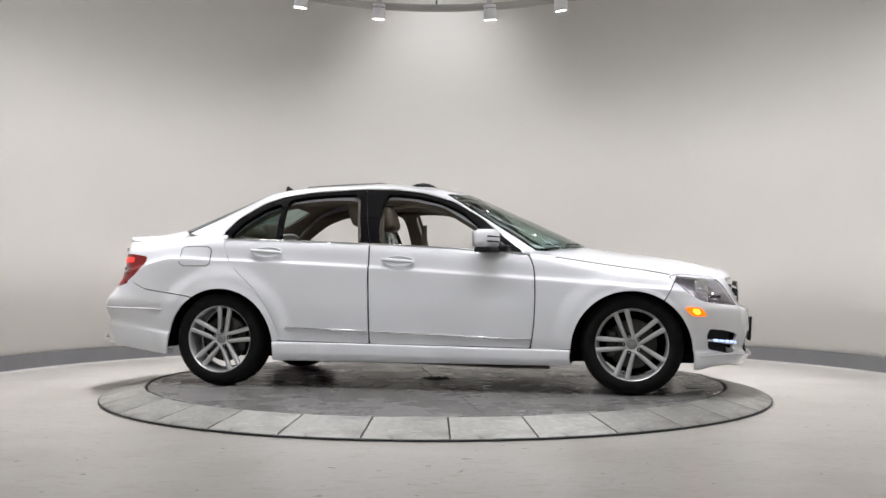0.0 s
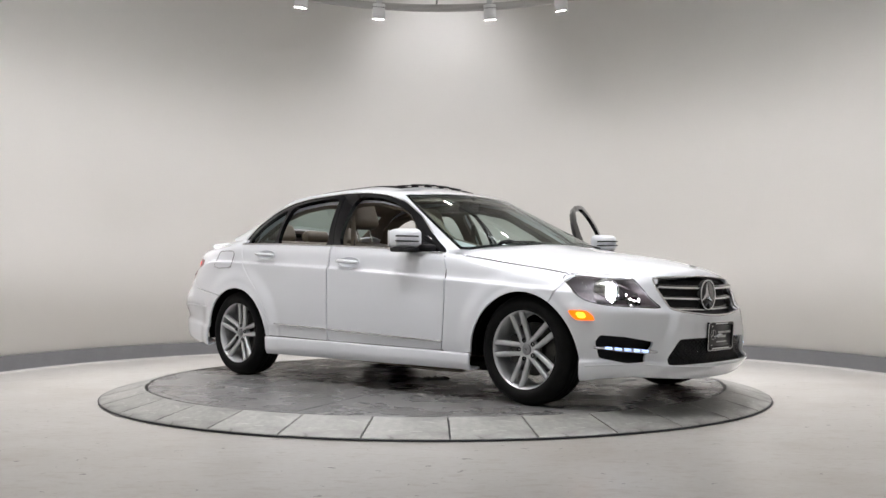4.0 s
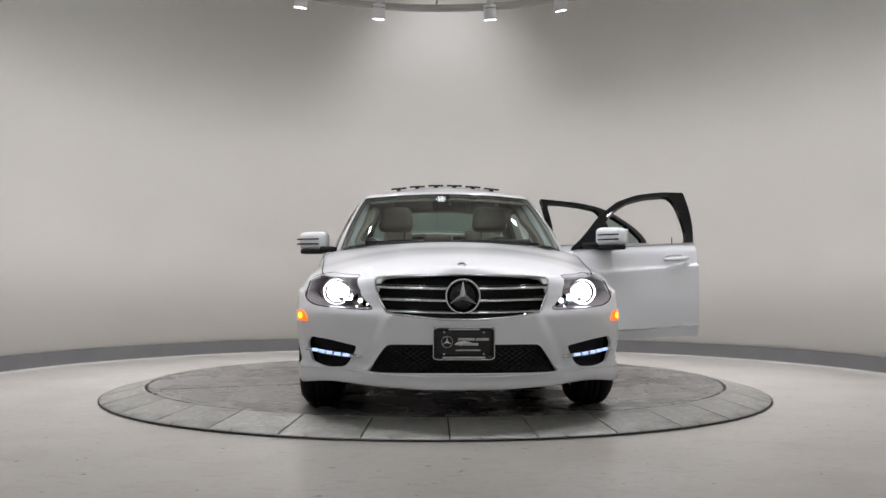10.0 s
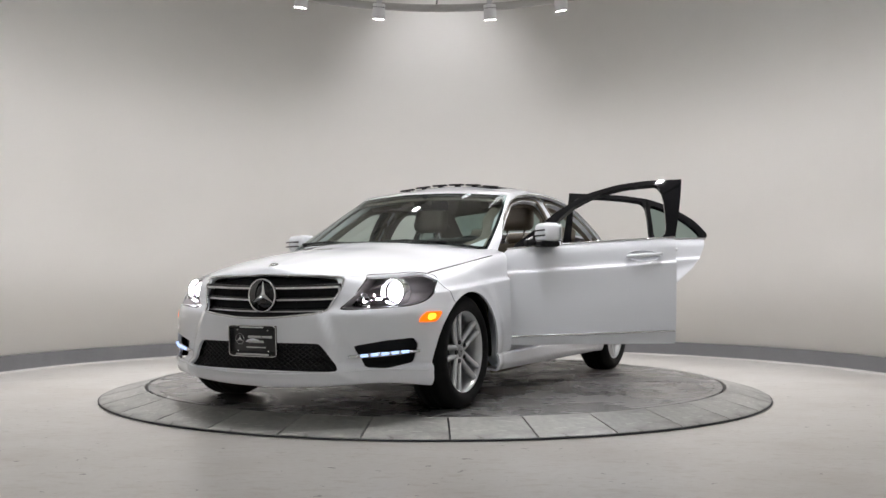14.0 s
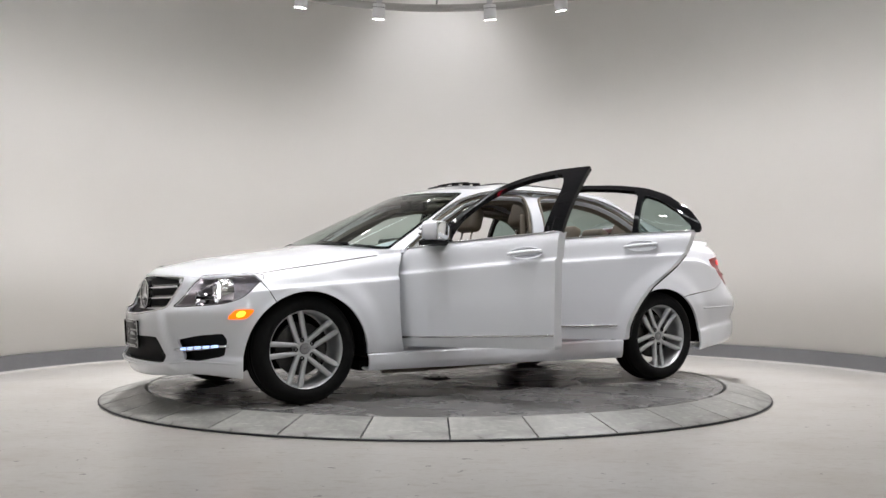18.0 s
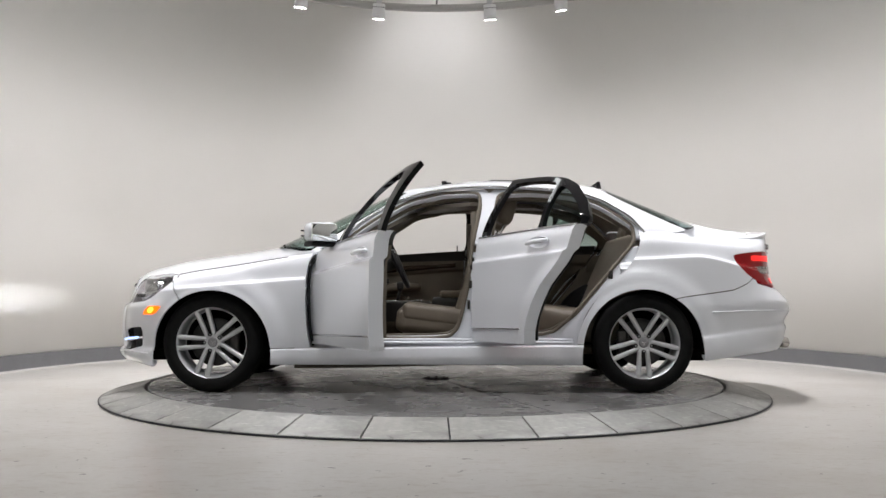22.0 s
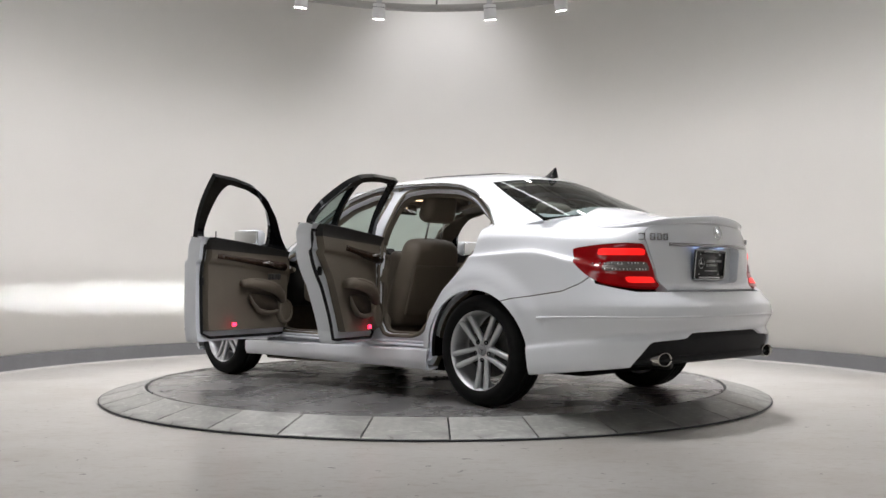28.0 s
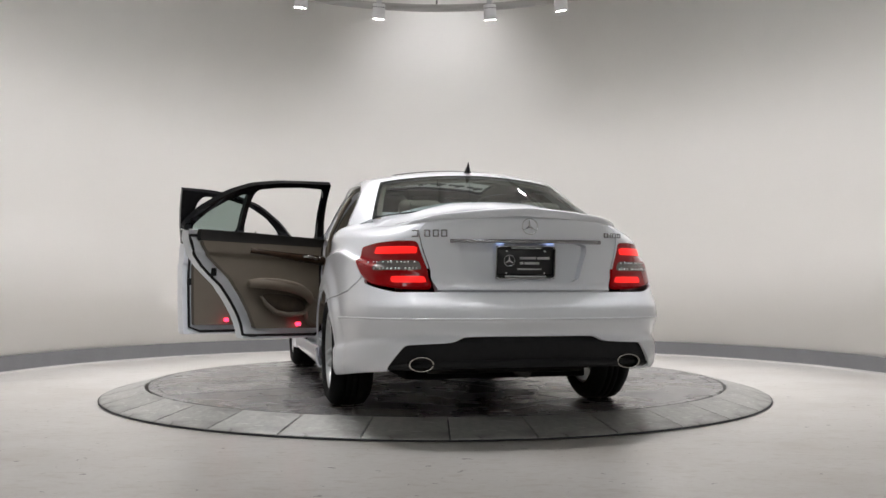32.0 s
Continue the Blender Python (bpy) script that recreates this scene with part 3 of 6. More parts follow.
def soup_bm(VT, mirror=False, both=False, shift=None, depth=0.0, centre=None):
    """A bmesh from a triangle soup: as it is, mirrored, or both halves joined; moved in along its normals by depth."""
    V, T = VT
    P = V[:, :3].copy()
    if depth or shift is not None:
        nrm = np.zeros_like(P)
        e = np.cross(P[T[:, 1]] - P[T[:, 0]], P[T[:, 2]] - P[T[:, 0]])
        for k in range(3):
            np.add.at(nrm, T[:, k], e)
        nrm /= np.linalg.norm(nrm, axis=1)[:, None] + 1e-12
        if (nrm[:, 1] * P[:, 1]).sum() < 0:
            nrm = -nrm
        if V.shape[1] > 6:
            nrm = V[:, 6:9] / (np.linalg.norm(V[:, 6:9], axis=1)[:, None] + 1e-12)
        P = P - nrm * depth
    if shift is not None:
        P = P + np.array(shift)
    bm = bmesh.new()
    for flip in ((False, True) if both else ((True,) if mirror else (False,))):
        Q = P * np.array([1, -1, 1]) if flip else P
        vs = [bm.verts.new(q) for q in Q.tolist()]
        for a, b, c in T.tolist():
            try:
                bm.faces.new((vs[a], vs[c], vs[b]) if flip else (vs[a], vs[b], vs[c]))
            except ValueError:
                pass
    if both:
        bmesh.ops.remove_doubles(bm, verts=[v for v in bm.verts if abs(v.co.y) < 2e-4], dist=2e-4)
    return bm


def thick_bm(VT, thick, depth=0.0, mirror=False, both=False, inward=None, back=0):
    """A shell with crisp rims: outer sheet, inner sheet and the strips along their free edges."""
    V, T = VT
    N = V[:, 6:9] / (np.linalg.norm(V[:, 6:9], axis=1)[:, None] + 1e-12) if inward is None else np.tile(-np.array(inward, float), (len(V), 1))
    outer, inner = V[:, :3] - N * depth, V[:, :3] - N * (depth + thick)
    used = collections.Counter((min(a, b), max(a, b)) for t in T.tolist() for a, b in ((t[0], t[1]), (t[1], t[2]), (t[2], t[0])))
    free = [e for t in T.tolist() for e in ((t[0], t[1]), (t[1], t[2]), (t[2], t[0])) if used[(min(e), max(e))] == 1]
    e = V[T[:, 1], :3] - V[T[:, 0], :3]
    outward = (np.cross(e, V[T[:, 2], :3] - V[T[:, 0], :3]) * N[T[:, 0]]).sum() > 0
    bm = bmesh.new()

    def face(vs, ok, index):
        try:
            bm.faces.new(vs if ok else vs[::-1]).material_index = index
        except ValueError:
            pass
    for flip in ((False, True) if both else ((True,) if mirror else (False,))):
        sg = np.array([1, -1 if flip else 1, 1])
        ok = outward != flip
        o = [bm.verts.new(q) for q in (outer * sg).tolist()]
        i = [bm.verts.new(q) for q in (inner * sg).tolist()]
        for a, b, c in T.tolist():
            face((o[a], o[b], o[c]), ok, 0)
            face((i[c], i[b], i[a]), ok, back)
        ro, ri = {}, {}
        for a, b in free:
            if both and abs(V[a, 1]) < 2e-4 and abs(V[b, 1]) < 2e-4:
                continue
            for k in (a, b):
                if k not in ro:
                    ro[k], ri[k] = bm.verts.new((outer[k] * sg).tolist()), bm.verts.new((inner[k] * sg).tolist())
            face((ro[b], ro[a], ri[a], ri[b]), ok, back)
    if both:
        bmesh.ops.remove_doubles(bm, verts=[v for v in bm.verts if abs(v.co.y) < 2e-4], dist=2e-4)
    return bm


def face_out(bm):
    """Turns all faces to look away from the car's middle line."""
    bm.normal_update()
    total = sum(f.normal.dot(f.calc_center_median() - Vector((f.calc_center_median().x * 0.75, 0, 0.55))) * f.calc_area() for f in bm.faces)
    if total < 0:
        bmesh.ops.reverse_faces(bm, faces=bm.faces[:])
    return bm


def skin(name, VT, material, parent, label="", mirror=False, both=False, thick=0.012, depth=0.0):
    bm = thick_bm(VT, thick, depth, mirror, both) if thick else face_out(soup_bm(VT, mirror, both, depth=depth))
    return part(name, bm, material, parent, label)


def grid_normals(P):
    """Outward unit normals of a grid of points, as three columns."""
    n = np.cross(np.gradient(P, axis=1), np.gradient(P, axis=0)).reshape(-1, 3)
    Q = P.reshape(-1, 3)
    if (n[:, 1] * Q[:, 1]).sum() < 0:
        n = -n
    n[np.abs(Q[:, 1]) < 2e-4, 1] = 0
    size = np.linalg.norm(n, axis=1)[:, None]
    return np.where(size > 1e-12, n / (size + 1e-15), [[0.0, 0.0, 1.0]])


GRID, ROWV = body_grid()
BODY = tri_grid(GRID, ROWV, BA)
BODY = (np.concatenate([BODY[0], np.zeros((len(BODY[0]), 1)), grid_normals(GRID)], 1), BODY[1])
A_END = BA[-1]


def a_x(x, tail=False):
    """Length along the plan where the side stands at x."""
    return float(np.interp(-x, -BX, BA))


def a_yf(y):
    """Length along the plan, from the nose, where the front is y wide."""
    k = int(np.argmax(BX < 1.7))
    return float(np.interp(y, BY[:k], BA[:k]))


def a_yr(y):
    k = int(np.argmax(BX < -1.80))
    return float(np.interp(-y, -BY[k:], BA[k:]))


# greenhouse: base line, roof rail, roof crown
def green_grid(n=240, up=16, over=12):
    bx, by, ba = plan_curve([1.065, 1.055, 1.01, 0.93, 0.80, 0.66, 0.45, 0.1, -0.35, -0.9, -1.30, -1.55, -1.72, -1.80, -1.842, -1.855],
                            [0.0, 0.25, 0.47, 0.62, 0.715, 0.765, 0.795, 0.812, 0.818, 0.812, 0.785, 0.740, 0.650, 0.48, 0.25, 0.0], n)
    tx, ty, _ = plan_curve([0.215, 0.208, 0.19, 0.163, 0.112, 0.02, -0.13, -0.3, -0.52, -0.8, -1.0, -1.10, -1.155, -1.19, -1.215, -1.222],
                           [0.0, 0.22, 0.42, 0.520, 0.566, 0.584, 0.595, 0.600, 0.601, 0.596, 0.584, 0.565, 0.53, 0.43, 0.22, 0.0], n)
    # pair the two lines feature by feature: windscreen, side, rear window
    kb = [0, float(np.interp(-0.80, -bx, np.arange(n))), float(np.interp(1.60, -bx, np.arange(n))), n - 1]
    kt = [0, float(np.interp(-0.108, -tx, np.arange(n))), float(np.interp(1.135, -tx, np.arange(n))), n - 1]
    j = np.interp(np.arange(n), kb, kt)
    tx, ty = np.interp(j, np.arange(n), tx), np.interp(j, np.arange(n), ty)
    zb = soft([-1.885, -1.82, -1.60, -1.36, -0.35, 0.7, 0.9, 1.09], [1.118, 1.092, 1.030, 1.000, 0.962, 0.890, 0.925, 0.955])(bx)
    crown = soft([-1.25, -1.1, -0.8, -0.4, -0.1, 0.1, 0.235], [1.364, 1.398, 1.428, 1.438, 1.412, 1.372, 1.342])
    flat = 0.075 - 0.03 * step((tx + 0.06) / 0.2)
    fall = flat * (ty / 0.6) ** 2
    zt = crown(tx) - fall
    bulge = 0.035 * step((0.95 - bx) / 0.3) * step((bx + 1.75) / 0.4)
    ends = 0.004 * (1 - step((0.95 - bx) / 0.3))
    rows, vs = [], []
    for q in np.linspace(0, 1, up + 1):
        h = 4 * q * (1 - q)
        x, y, z = bx + (tx - bx) * q, by + (ty - by) * q, zb + (zt - zb) * q
        rows.append(np.stack([x, y + bulge * h, z + ends * h], 1))
        vs.append(q)
    for q in np.linspace(0, 1, over + 1)[1:]:
        r = q ** 0.8
        x = tx
        y = ty * (1 - r)
        z = crown(tx) - flat * (y / 0.6) ** 2
        rows.append(np.stack([x, y, z], 1))
        vs.append(1 + q)
    return np.array(rows), np.array(vs), np.linspace(0, 1, n), kb


GG, GV, GS, GKB = green_grid()
GREEN = tri_grid(GG, GV, GS)
GREEN = (np.concatenate([GREEN[0], np.zeros((len(GREEN[0]), 1)), grid_normals(GG)], 1), GREEN[1])
S_A, S_C = GKB[1] / (len(GS) - 1), GKB[2] / (len(GS) - 1)
ROW, LEN = 3, 4


def side_y(x, z):
    """Half width of the car's side at x, z, on the body or above the belt on the greenhouse."""
    high = z > float(ROWS[BELT_ROW][0](x)) - 0.004
    P = GG[:17] if high else GRID[:BELT_ROW * 7 + 1]
    zs, ys = [], []
    for row in P:
        zs.append(np.interp(-x, -row[:, 0], row[:, 2]))
        ys.append(np.interp(-x, -row[:, 0], row[:, 1]))
    k = 0 if high else 7
    return float(np.interp(z, zs[k:], ys[k:]))


# outlines in side view (x, z)
F_DOOR = [(-0.314, 0.300), (0.743, 0.285), (0.759, 0.36), (0.771, 0.47), (0.777, 0.60), (0.776, 0.72), (0.767, 0.80), (0.745, 0.86), (0.715, 0.89), (0.70, 1.1), (-0.326, 1.1), (-0.322, 0.7)]
R_DOOR = [(-0.319, 0.300), (-0.945, 0.312), (-0.958, 0.39), (-0.985, 0.46), (-1.04, 0.555), (-1.115, 0.655), (-1.185, 0.715), (-1.262, 0.785), (-1.322, 0.86), (-1.355, 0.94), (-1.375, 1.1), (-0.331, 1.1), (-0.327, 0.7)]
DLO = rounded([(0.725, 0.880), (0.58, 0.985), (0.40, 1.135), (0.20, 1.253), (0.0, 1.312), (-0.19, 1.338), (-0.43, 1.345), (-0.80, 1.329), (-1.0, 1.302), (-1.15, 1.25), (-1.32, 1.14), (-1.405, 1.035), (-1.385, 0.99), (-0.34, 0.955)], 2, 0.12)
F_HOLE = rounded([(0.455, 0.935), (0.395, 1.06), (0.28, 1.16), (0.12, 1.237), (-0.04, 1.28), (-0.262, 1.300), (-0.262, 0.95), (0.1, 0.93)], 2, 0.13)
R_HOLE = rounded([(-0.398, 0.95), (-0.450, 1.298), (-0.62, 1.300), (-0.80, 1.288), (-0.955, 1.266), (-0.955, 0.978)], 2, 0.1)
Q_HOLE = rounded([(-1.005, 0.985), (-1.005, 1.25), (-1.12, 1.205), (-1.25, 1.12), (-1.335, 1.03), (-1.325, 0.992)], 2, 0.12)
F_OPEN = rounded([(0.70, 0.345), (-0.13, 0.345), (-0.20, 0.42), (-0.262, 0.70), (-0.285, 0.95), (-0.345, 1.24), (-0.33, 1.302), (-0.10, 1.302), (0.12, 1.25), (0.36, 1.12), (0.62, 0.92), (0.73, 0.80), (0.74, 0.45)], 2, 0.16)
R_OPEN = rounded([(-0.42, 0.365), (-0.41, 0.95), (-0.455, 1.27), (-0.50, 1.30), (-0.70, 1.31), (-0.97, 1.285), (-1.15, 1.215), (-1.345, 1.07), (-1.335, 0.96), (-1.175, 0.78), (-0.93, 0.49), (-0.79, 0.37)], 2, 0.16)


def arch_line(cx, r, n=64):
    """A wheel opening: round above, wider towards its feet."""
    out = []
    for i in range(n):
        c, k = math.cos(2 * math.pi * i / n), math.sin(2 * math.pi * i / n)
        q = r + 0.028 * (1 - k) + 0.05 * max(0.0, -k)
        out.append((cx + q * c, 0.305 + q * k))
    return out


ARCH_F, ARCH_R = arch_line(1.378, 0.347), arch_line(-1.372, 0.356)


def seam_x(z):
    """The seam between the doors leans back above the belt."""
    return -0.329 - 0.216 * np.maximum(0, z - 0.965)


car = new("car")
tagged(car, "white four-door sedan with its driver-side doors open", "car")


def place(ob):
    ob.location = OFF
    return ob


def hood_back(y):
    return 0.74 + 0.31 * (1 - np.clip(y / 0.75, 0, 1) ** 2.2)


def body_panels():
    belt = lambda V: V[:, ROW] - BELT_ROW
    low = lambda V: 1.5 - V[:, ROW]
    not_arch = [outside(inside(ARCH_F)), outside(inside(ARCH_R))]
    side = lambda V: 0.3 - V[:, 1]

    def cutall(VT, *gs):
        for g in gs:
            VT = clip(VT, g)
        return VT
    g = 0.003
    # lower sill skirt
    sill_poly = [(-1.3, 0.05), (1.3, 0.05), (1.3, 0.279), (-1.3, 0.316)]
    sill = cutall(BODY, inside(sill_poly, grow=-g), side, *not_arch)
    fender_front = [(0.7455, 0.283), (1.3, 0.279), (1.50, 0.50), (1.585, 0.60), (1.62, 0.66), (1.662, 0.750), (1.7, 0.9), (0.6, 1.05), (0.66, 0.92), (0.735, 0.895), (0.7475, 0.862), (0.7695, 0.80), (0.7785, 0.72), (0.7795, 0.60), (0.7735, 0.47), (0.7615, 0.36)]
    fender = cutall(BODY, inside(fender_front, grow=-g), lambda V: belt(V) + 0.05 - 2.0 * step((0.90 - V[:, 0]) / 0.06), *not_arch, side)
    fdoor = cutall(BODY, inside(F_DOOR, grow=-g), belt, side)
    rdoor = cutall(BODY, inside(R_DOOR, grow=-g), belt, side)
    # rear quarter: behind the rear door, above the bumper seam, up to the boot lid
    bump_seam = [(-1.54, 0.592), (-1.63, 0.612), (-1.70, 0.622), (-1.80, 0.634), (-1.96, 0.657), (-2.06, 0.70), (-2.12, 0.75)]
    quarter_poly = [(-0.94, 0.31), (-0.94, 1.3), (-2.6, 1.3), (-2.6, 0.80)] + bump_seam[::-1] + [(-1.3, 0.30)]
    tail = inside(TAIL, (LEN, 2))
    lid = inside(LID, (LEN, 2))
    quarter = cutall(BODY, inside(quarter_poly, grow=-g), outside(inside(R_DOOR)), lambda V: V[:, ROW] - BELT_ROW - 2.4 * step((-1.34 - V[:, 0]) / 0.05) * step((V[:, 0] + 1.78) / 0.05), *not_arch, outside(tail), side, outside(lid))
    rb_poly = [(-1.5, 0.0)] + bump_seam + [(-2.13, 0.70), (-2.3, 0.657), (-3, 0.657), (-3, 0.0)]
    rear = cutall(BODY, inside(rb_poly, grow=-g), *not_arch, outside(inside(DIFF, (LEN, 2))), outside(inside(TAIL, (LEN, 2), 0.003)))
    boot = cutall(BODY, inside(LID, (LEN, 2), -0.005), lambda V: BELT_ROW - 6 - V[:, ROW], outside(inside(NICHE, (LEN, 2))), outside(tail))
    deck = cutall(BODY, lambda V: BELT_ROW - V[:, ROW] - 0.02, lambda V: V[:, 0] + 1.70)
    niche = cutall(BODY, inside(NICHE, (LEN, 2), 0.012))
    fb_poly = [(1.46, 0.0), (1.50, 0.50), (1.585, 0.60), (1.62, 0.66), (1.662, 0.750), (1.72, 0.80), (3, 0.80), (3, 0.0)]
    front = cutall(BODY, inside(fb_poly, grow=-g), outside(inside(HEAD, (LEN, 2), 0.002)), outside(inside(GRILLE, (LEN, 2))), outside(inside(LOWER, (LEN, 2))), outside(inside(FOG, (LEN, 2))), lambda V: V[:, ROW] - BELT_ROW + 0.03, *not_arch)
    hood = cutall(BODY, lambda V: BELT_ROW - V[:, ROW] + 0.05, lambda V: hood_back(V[:, 1]) - V[:, 0], lambda V: 0.5 - V[:, 0])
    place(skin("bonnet", hood, PAINT, car, both=True))
    place(skin("front_bumper", front, PAINT, car, both=True, thick=0.015))
    lip = [(float(p[0]) + 0.002, float(p[1]), float(p[2]) - 0.012) for p in GRID[3 * 7][::3] if p[0] > 1.76]
    place(part("bumper_lip", tube([(x, -y, z) for x, y, z in lip[::-1]] + lip[1:], 0.006, 6), PAINT, car))
    place(skin("rear_bumper", rear, PAINT, car, both=True, thick=0.015))
    ridge = [p for p in GRID[5 * 7] if p[0] < -1.80]
    ridge = [(float(p[0]) - 0.002, float(p[1]), float(p[2])) for p in ridge[::3]]
    place(part("bumper_ridge", tube(ridge + [(x, -y, z) for x, y, z in ridge[-2::-1]], 0.0055, 6), PAINT, car))
    boot_ob = place(skin("boot_lid", boot, PAINT, car, both=True, thick=0.050))
    place(skin("boot_top", deck, PAINT, car, both=True))
    part("plate_recess", face_out(soup_bm(niche, both=True, depth=0.049)), PAINT, boot_ob)
    for mir in (False, True):
        place(skin("sill", sill, PAINT, car, mirror=mir))
        place(skin("fender", fender, PAINT, car, mirror=mir))
        place(skin("quarter_panel", quarter, PAINT, car, mirror=mir))
        # dark seam between bonnet and fender
        row = GRID[BELT_ROW * 7]
        pts = [(float(p[0]), float(p[1]) * (-1 if mir else 1), float(p[2]) + 0.0006) for p in row[::3] if 0.86 < p[0] < 1.645 and p[1] > 0.4]
        place(part("bonnet_seam", tube(pts, 0.0032, 5), GAP, car))
    return fdoor, rdoor, boot_ob


# outlines on the unrolled nose and tail (length along the plan, z)
HEAD = rounded([(a_yf(0.452), 0.556), (a_yf(0.50), 0.60), (a_yf(0.585), 0.698), (a_yf(0.655), 0.742), (a_x(1.84), 0.757), (a_x(1.70), 0.752), (a_x(1.645), 0.738), (a_x(1.72), 0.69), (a_x(1.83), 0.605), (a_x(1.92), 0.577)], 2, 0.18)
GRILLE = rounded([(-0.5, 0.512), (0.0, 0.512), (a_yf(0.20), 0.520), (a_yf(0.395), 0.546), (a_yf(0.452), 0.660), (a_yf(0.454), 0.726), (a_yf(0.40), 0.732), (a_yf(0.2), 0.739), (0.0, 0.741), (-0.5, 0.741)], 2, 0.09)
LOWER = rounded([(-0.6, 0.245), (a_yf(0.50), 0.243), (a_yf(0.41), 0.365), (a_yf(0.385), 0.387), (-0.6, 0.387)], 2, 0.06)
FOG = rounded([(a_yf(0.545), 0.374), (a_yf(0.70), 0.405), (a_x(1.88), 0.417), (a_x(1.86), 0.38), (a_x(1.885), 0.29), (a_yf(0.70), 0.262), (a_yf(0.61), 0.268)], 2, 0.08)
TAIL = rounded([(a_yr(0.462), 0.680), (a_yr(0.525), 0.790), (a_yr(0.588), 0.908), (a_yr(0.68), 0.912), (a_x(-2.24), 0.904), (a_x(-2.095), 0.884), (a_x(-2.125), 0.822), (a_x(-2.18), 0.748), (a_x(-2.25), 0.698), (a_yr(0.62), 0.682)], 2, 0.13)
LID = [(A_END + 0.6, 0.660), (a_yr(0.475), 0.660), (a_yr(0.452), 0.668), (a_yr(0.515), 0.790), (a_yr(0.579), 0.912), (a_yr(0.62), 0.96), (a_yr(0.65), 1.06), (A_END + 0.6, 1.2)]
NICHE = rounded([(A_END + 0.5, 0.702), (a_yr(0.25), 0.702), (a_yr(0.30), 0.725), (a_yr(0.385), 0.905), (A_END + 0.5, 0.905)], 2, 0.1)
DIFF = rounded([(A_END + 0.5, 0.1), (a_yr(0.71), 0.1), (a_yr(0.70), 0.27), (a_yr(0.615), 0.398), (a_yr(0.40), 0.410), (a_yr(0.34), 0.440), (A_END + 0.5, 0.443)], 2, 0.06)

FDOOR, RDOOR, boot_ob = body_panels()


# ---- the car: greenhouse, jambs, cabin shell ----
def cutall(VT, *gs):
    for g in gs:
        VT = clip(VT, g)
    return VT


WS_TOP, RW_TOP = 0.955, 0.95
WS_EDGE, RW_EDGE = S_A + 0.001, S_C + 0.027


def side_line(points, inset=0.0):
    """3D points on the car's left side from (x, z) pairs."""
    return [(x, side_y(x, z) - inset, z) for x, z in points]


def dense(points, gap=0.03):
    out = []
    for (x0, z0), (x1, z1) in zip(points, points[1:]):
        n = max(1, int(math.hypot(x1 - x0, z1 - z0) / gap))
        out += [(x0 + (x1 - x0) * i / n, z0 + (z1 - z0) * i / n) for i in range(n)]
    return out + [points[-1]]


def mirrored(bm):
    bm.transform(Matrix.Diagonal((1, -1, 1, 1)))
    bmesh.ops.reverse_faces(bm, faces=bm.faces[:])
    return bm


